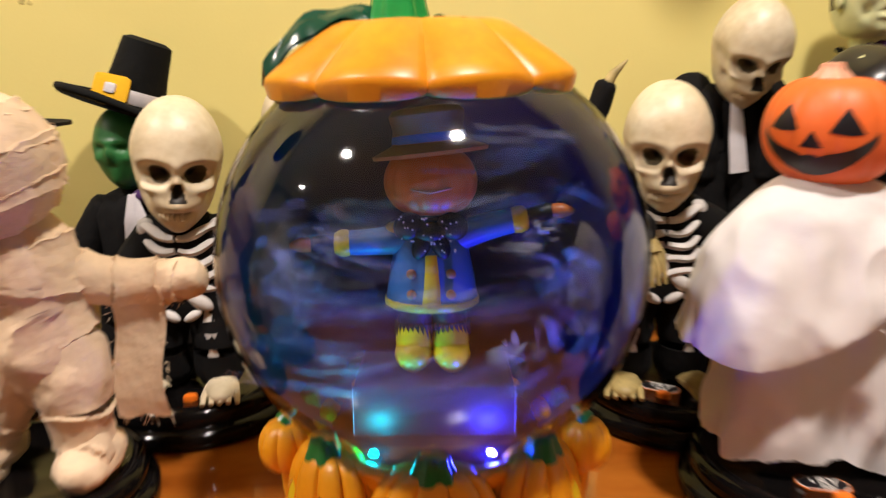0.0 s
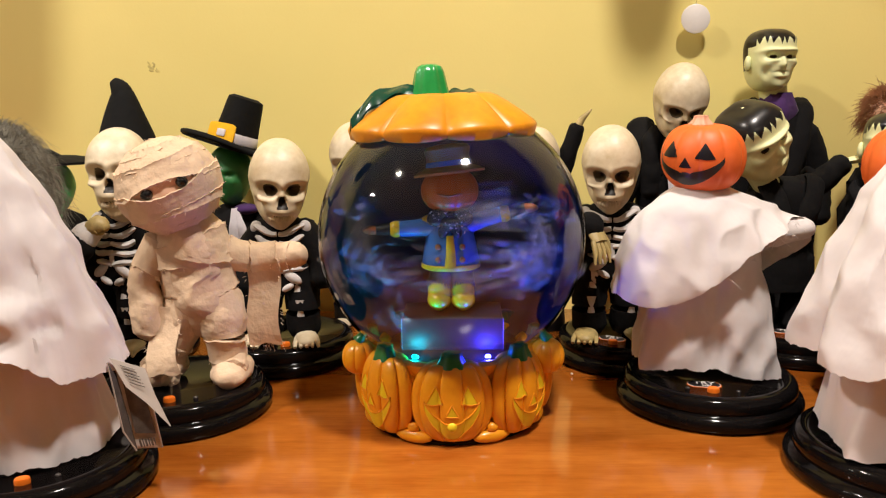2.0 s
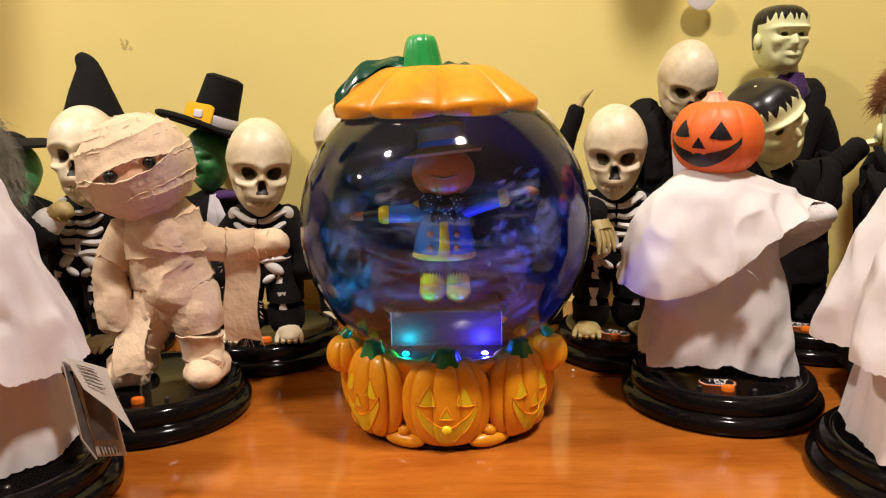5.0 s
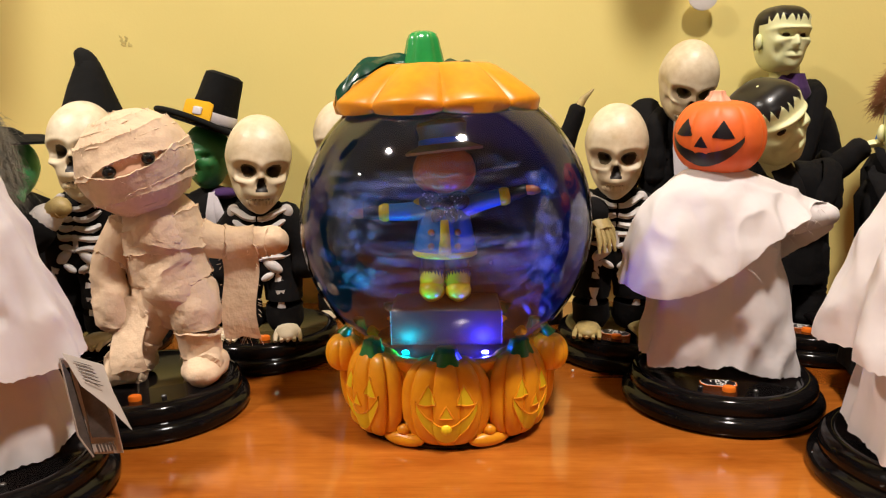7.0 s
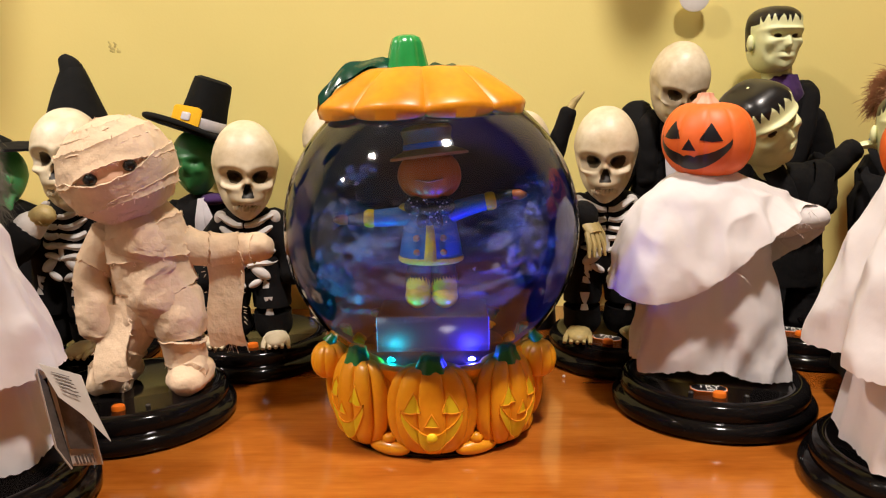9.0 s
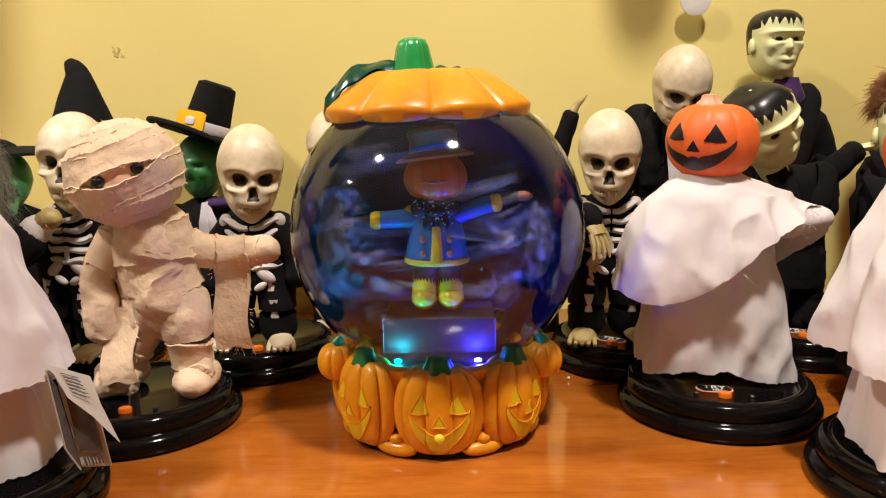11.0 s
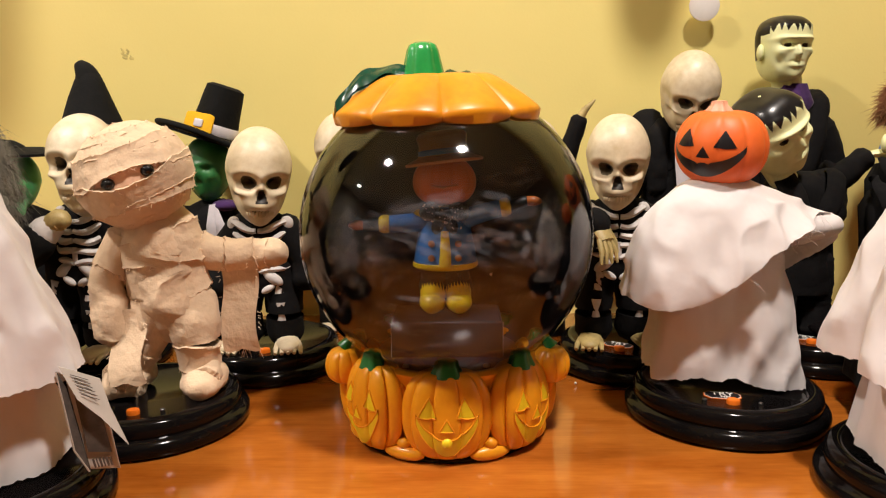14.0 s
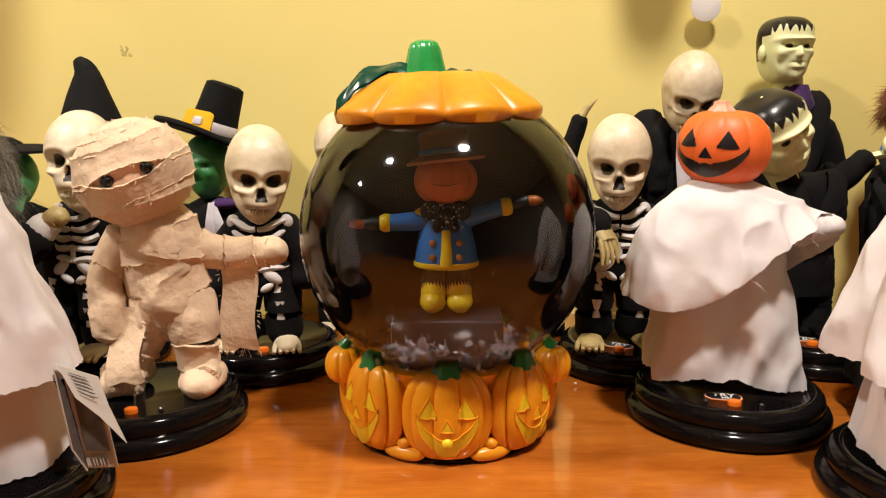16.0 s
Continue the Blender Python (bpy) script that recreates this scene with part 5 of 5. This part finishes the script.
def leaf(start, mid, end, wide, curl):
    f = Form()
    start, mid, end = Vector(start), Vector(mid), Vector(end)
    rows = []
    for side in (0, 1):
        for i in (range(15) if side == 0 else range(14, -1, -1)):
            u = i / 14
            p = start * (1 - u) ** 2 + mid * 2 * u * (1 - u) + end * u * u
            d = (mid - start) * (1 - u) + (end - mid) * u
            s = d.cross(Vector((0, 0, 1))).normalized()
            w = wide * math.sin(math.pi * min(0.96, 0.12 + 0.86 * u)) ** 0.7 * (1 + 0.10 * math.sin(u * 22))
            rows.append([p + s * w * v + Vector((0, 0, -curl * v * v + 0.0015 * math.sin(14 * u + 3 * v) - 0.0022 * side + 0.0016 * (abs(v) < 0.1))) for v in np.linspace(-1, 1, 11)])
    f.grid(rows, LEAF, False)
    return f


part("leaf", leaf((-0.018, 0.002, 0.038), (-0.058, -0.002, 0.050), (-0.080, -0.012, 0.013), 0.0115, 0.006), lid, "dark green veined leaf")
part("leaf", leaf((0.010, 0.016, 0.035), (0.034, 0.036, 0.042), (0.054, 0.044, 0.026), 0.013, 0.006), lid, "small dark green leaf")

# figurine in the globe
f = Form()
for s in (-1, 1):
    f.tube([(s * 0.0104, 0.004, 0.008), (s * 0.0108, -0.005, 0.0085), (s * 0.0110, -0.010, 0.0072)], [0.0098, 0.0106, 0.0088], YELLOW, 18, 0.9)
    f.tube([(s * 0.0104, -0.001, 0.006), (s * 0.0102, -0.001, 0.015), (s * 0.0098, 0.001, 0.0235)], [0.0104, 0.0106, 0.0100], YELLOW, 18)
    f.tube([(s * 0.0095, 0.002, 0.019), (s * 0.009, 0.002, 0.030), (s * 0.007, 0.002, 0.042)], [0.0108, 0.0105, 0.012], TROUSERS, 16)
    for j in range(26):
        t = j * math.pi / 13
        f.tube([(s * 0.0095 + 0.0100 * math.cos(t), 0.002 + 0.0100 * math.sin(t), 0.0265), (s * 0.0098 + 0.0116 * math.cos(t + 0.1), 0.002 + 0.0116 * math.sin(t + 0.1), 0.0195 - 0.0025 * (j % 3) / 2)], [0.0016, 0.0004], NAVY, 5)
f.lathe([(0.0225, 0.038), (0.0255, 0.040), (0.0235, 0.054), (0.0205, 0.068), (0.0165, 0.078), (0.009, 0.084)], BLUE, seg=36, squash=(1, 0.78))
f.lathe([(0.0240, 0.0365), (0.0262, 0.038), (0.0262, 0.041), (0.0245, 0.042)], YELLOW, seg=36, squash=(1, 0.78))
f.tube([(0.0, -0.0195, 0.040), (0.0005, -0.0190, 0.052), (0.0, -0.0165, 0.068)], [0.0050, 0.0042, 0.003], YELLOW, 10, 0.4, (0, 1, 0))
for s in (-1, 1):
    for z in (0.047, 0.058):
        f.ell((s * 0.0105, -0.0185 + 0.0015 * (z > 0.05), z), (0.0027, 0.0013, 0.0027), STRAW)
f.ell((0, -0.014, 0.080), (0.010, 0.005, 0.0055), NAVY)
for s in (-1, 1):
    f.ell((s * 0.0115, -0.0135, 0.083), (0.0085, 0.0045, 0.0075), NAVY, (0, 20 * s, 0))
    f.ell((s * 0.005, -0.0145, 0.073), (0.005, 0.0035, 0.008), NAVY, (0, -20 * s, 0))
rng = np.random.default_rng(5)
for j in range(34):
    x, z = rng.uniform(-0.017, 0.017), rng.uniform(0.070, 0.089)
    f.ell((x, -0.0186 + 0.06 * abs(x) ** 1.1 * 2.0, z), (0.0006, 0.0006, 0.0006), WHITE, (0, 0, 0), 6, 4)
for s, z1, z2 in ((-1, 0.073, 0.072), (1, 0.080, 0.090)):
    f.tube([(s * 0.012, 0.0, 0.074), (s * 0.028, -0.003, z1), (s * 0.046, -0.005, (z1 + z2) / 2)], [0.0085, 0.0075, 0.0065], BLUE, 14)
    f.tube([(s * 0.0455, -0.005, (z1 + z2) / 2), (s * 0.049, -0.005, (z1 + z2) / 2)], [0.0074, 0.0074], YELLOW, 14)
    f.tube([(s * 0.049, -0.005, (z1 + z2) / 2), (s * 0.064, -0.006, z2)], [0.0058, 0.0045], NAVY, 12)
    f.tube([(s * 0.062, -0.006, z2), (s * 0.070, -0.007, z2), (s * 0.075, -0.008, z2)], [0.0035, 0.0042, 0.002], RUST, 12)
    f.ell((s * 0.019, -0.002, 0.080), (0.006, 0.006, 0.004), YELLOW)
pumpkin_form(f, (0.0, -0.001, 0.1055), (0.0255, 0.022, 0.0195), RUST, 10, 0.05, 80)
f.tube([(-0.010, -0.0215, 0.104), (0, -0.0235, 0.1025), (0.011, -0.0215, 0.1045)], [0.0006, 0.0010, 0.0006], STRAW, 6)
hat_from = len(f.verts)
f.lathe([(0.016, 0.1215), (0.0295, 0.1195), (0.0300, 0.1215), (0.0195, 0.1260), (0.0180, 0.134), (0.0195, 0.141), (0.017, 0.1440), (0.010, 0.1450)], STRAW, (0, -0.001, 0), 40, lambda a, r, z: 1 + 0.04 * math.sin(2 * a + 1))
f.lathe([(0.0200, 0.1265), (0.0202, 0.1275), (0.0196, 0.1305), (0.0190, 0.1310)], BLUE, (0, -0.001, 0), 40, None, (1, 1), (False, False))
f.turned(hat_from, (-4, -6, 0), (0, 0, 0.122))
thing("scarecrow_figurine", f, pose(GX - 0.001, GY - 0.002, 0.0975), "small scarecrow figurine in blue jacket, arms out", "figurine")

# hanging tag on the ghost
tag = holder("hang_tag", pose(-0.245, 0.250, 0.102), "folded printed card tag hanging from white ghost", "tag")


def card(name, pts, m, label, back=0.0006):
    f = Form()
    f.grid([[Vector(p) for p in pts], [Vector(p) + Vector((0.0, back, 0)) for p in pts]], m, True, (True, True))
    return part(name, f, tag, label)


card("back_card", [(0.000, 0.002, 0.0), (0.021, 0.006, -0.012), (0.030, 0.004, -0.068), (0.014, -0.002, -0.066)], CARD, "pale card with dark printed picture")
card("picture", [(0.006, 0.0015, -0.014), (0.0195, 0.0042, -0.022), (0.0270, 0.0016, -0.056), (0.0140, -0.0026, -0.054)], CARDDARK, "dark printed picture", -0.0004)
card("front_leaf", [(-0.001, -0.003, -0.001), (0.004, -0.003, -0.012), (0.0150, -0.005, -0.066), (0.0085, -0.009, -0.050)], CARDDARK, "dark printed leaf")
card("leaf_edge", [(-0.0016, -0.0034, -0.001), (-0.0008, -0.0034, -0.001), (0.0090, -0.0094, -0.050), (0.0152, -0.0054, -0.066), (0.0145, -0.0054, -0.0665), (0.0080, -0.0094, -0.050)], CARD, "pale cut edge")
card("flap", [(0.000, -0.002, 0.002), (0.022, 0.004, -0.008), (0.028, 0.002, -0.026), (0.040, -0.003, -0.049), (0.025, -0.004, -0.031), (0.012, -0.006, -0.018)], CARD, "pale folded flap")
for k in range(6):
    f = Form()
    x = 0.0172 + 0.0018 * k
    f.box((x, -0.0042 + 0.375 * (x - 0.014), -0.0615), (0.0007 if k % 2 else 0.0012, 0.0008, 0.0055), CARDDARK, (0, -12, 20))
    part("print_bar", f, tag)
corner, across, down = Vector((0.0, -0.002, 0.002)), Vector((0.022, 0.006, -0.010)), Vector((0.012, -0.004, -0.020))
for k in range(6):
    f = Form()
    f.box(tuple(corner + across * 0.45 + down * (0.15 + 0.12 * k) + Vector((0, -0.0007, 0))), (0.010, 0.0004, 0.00035), CARDDARK, (0, 24, 15))
    part("print_line", f, tag)

# white disc on a string
disc = holder("wall_ornament", pose(0.300, 0.744, 0.380), "flat white disc hanging on a thin dark string", "ornament")
f = Form()
f.lathe([(0.0165, -0.0015), (0.0180, -0.0008), (0.0180, 0.0008), (0.0165, 0.0015)], WHITE, seg=48)
part("disc", f, disc, "", pose(0, 0, 0, 90, 0, 0))
f = Form()
f.tube([(0, 0, 0.017), (0.0006, 0, 0.030), (-0.002, 0.002, 0.045), (0.0, 0.010, 0.20), (0, 0.019, 0.32)], 0.0004, BLACK, 6)
part("string", f, disc)
f = Form()
f.lathe([(0.003, 0), (0.003, 0.004), (0.0012, 0.006)], STEEL, seg=12)
part("pin", f, disc, "", pose(0, 0.020, 0.32, 90, 0, 0))

# unseen dark bell shapes on strings, added to cast the upper wall's shadows
for x, low, wide in ((0.247, 0.622, 0.034), (-0.722, 0.570, 0.052)):
    bell = holder("shadow_caster", pose(x, 0.580, low), "unseen dark shape over the table, added to shadow the wall", "ornament", "hanging ornaments")
    f = Form()
    f.lathe([(wide * 0.45, 0.0), (wide * 0.86, 0.006), (wide, 0.022), (wide * 1.15, 0.09), (wide * 1.25, 0.16), (wide * 0.8, 0.20), (0.006, 0.215)], CLOTHBLACK, seg=40, shape=lambda a, r, z: 1 + 0.04 * math.sin(7 * a))
    part("bell", f, bell)
    f = Form()
    f.tube([(0, 0, 0.21), (0.002, 0, (1.62 - low) * 0.6), (0, 0, 1.618 - low)], 0.0006, BLACK, 6)
    part("string", f, bell)

# a flake stuck to the glass and a bead on the table
f = Form()
flake = [(-0.0016, 0.0, 0.0006), (0.0008, 0.0, 0.0018), (0.0005, 0.0, -0.0013)]
f.grid([flake, [(x, 0.0003, z) for x, y, z in flake]], WHITE, True, (True, True))
thing("stuck_flake", f, pose(0.0249, 0.2934, 0.1501, 6, 0, 16), "tiny white snow flake stuck to the globe", "flake")
f = Form()
f.ell((0, 0, 0), (0.0014, 0.0014, 0.0014), WHITE)
thing("bead", f, pose(0.1146, 0.4929, 0.0014), "tiny white bead lying on the wooden table", "bead")

# ---- snow ----
FLAKES = []
rng = np.random.default_rng(77)
for k in range(46):
    f = Form()
    for j in range(20):
        u, w = rng.normal() * 0.026, rng.normal() * 0.0075
        c = Vector((w * 0.8, u, rng.normal() * 0.0048 + 0.12 * u * (rng.random() - 0.3)))
        s = 0.0018 + 0.0036 * rng.random()
        q = Euler(rng.uniform(0, 6.28, 3)).to_matrix()
        ring = [c + q @ Vector((s * (0.6 + 0.6 * rng.random()) * math.cos(t), s * (0.5 + 0.5 * rng.random()) * math.sin(t), 0.0)) for t in np.linspace(0, 6.28, 6)[:-1]]
        f.grid([ring, [p + q @ Vector((0, 0, 0.0003)) for p in ring]], SNOW, True, (True, True))
    ob = thing("snow_flakes", f, pose(GX, GY, 0.15), "loose white plastic snow blown round inside the globe", "snow", "flying snow", "stuff")
    FLAKES.append((ob, rng.uniform(0.052, 0.092), rng.uniform(0, 6.28), rng.uniform(2.3, 3.4), min(0.215, max(0.105, 0.155 + 0.024 * rng.normal())), rng.uniform(0, 6.28), rng.uniform(0.0, 0.55), rng.uniform(0.030, 0.052), rng.uniform(0, 6.28)))


def motions():
    # the snow circles until the blower stops, then drops to the floor of the globe
    stop = 13.85
    for ob, radius, start, speed, height, phase, late, rest, lean in FLAKES:
        rows, angle, t = [], start, 0.0
        times = [k / 30 for k in range(0, 451)] + [15.2, 15.6, 16.0]
        for i, t in enumerate(times):
            if i:
                slow = 1.0 if t < stop else max(0.0, 1 - (t - stop) / (0.45 + late * 0.6))
                angle += 2 * math.pi * speed * slow * (t - times[i - 1])
            fall = min(1.0, max(0.0, (t - stop - 0.05 - late * 0.5) / 0.42))
            fall = fall * fall * (3 - 2 * fall)
            r = radius + 0.006 * math.sin(1.7 * t + phase)
            z = height + 0.014 * math.sin(2.3 * t + phase) + 0.012 * math.sin(angle + lean)
            lim = 0.105 ** 2 - (z - GZ) ** 2
            r = min(r, math.sqrt(max(0.0004, lim)) - 0.012)
            r = r * (1 - fall) + rest * fall
            z = z * (1 - fall) + 0.0715 * fall
            rows.append((t, pose(GX + r * math.cos(angle), GY + r * math.sin(angle), z, 0, 0, math.degrees(angle))))
        walk(ob, rows)
    # the two lights turn their lit side under the floor when they go out
    for led in LEDS:
        x, y, z = led.matrix_basis.translation
        walk(led, [(0.0, pose(x, y, z)), (13.8, pose(x, y, z)), (13.8334, pose(x, y, z, 60)), (13.8667, pose(x, y, z, 120)), (13.9, pose(x, y, z, 180)), (16.0, pose(x, y, z, 180))])


motions()
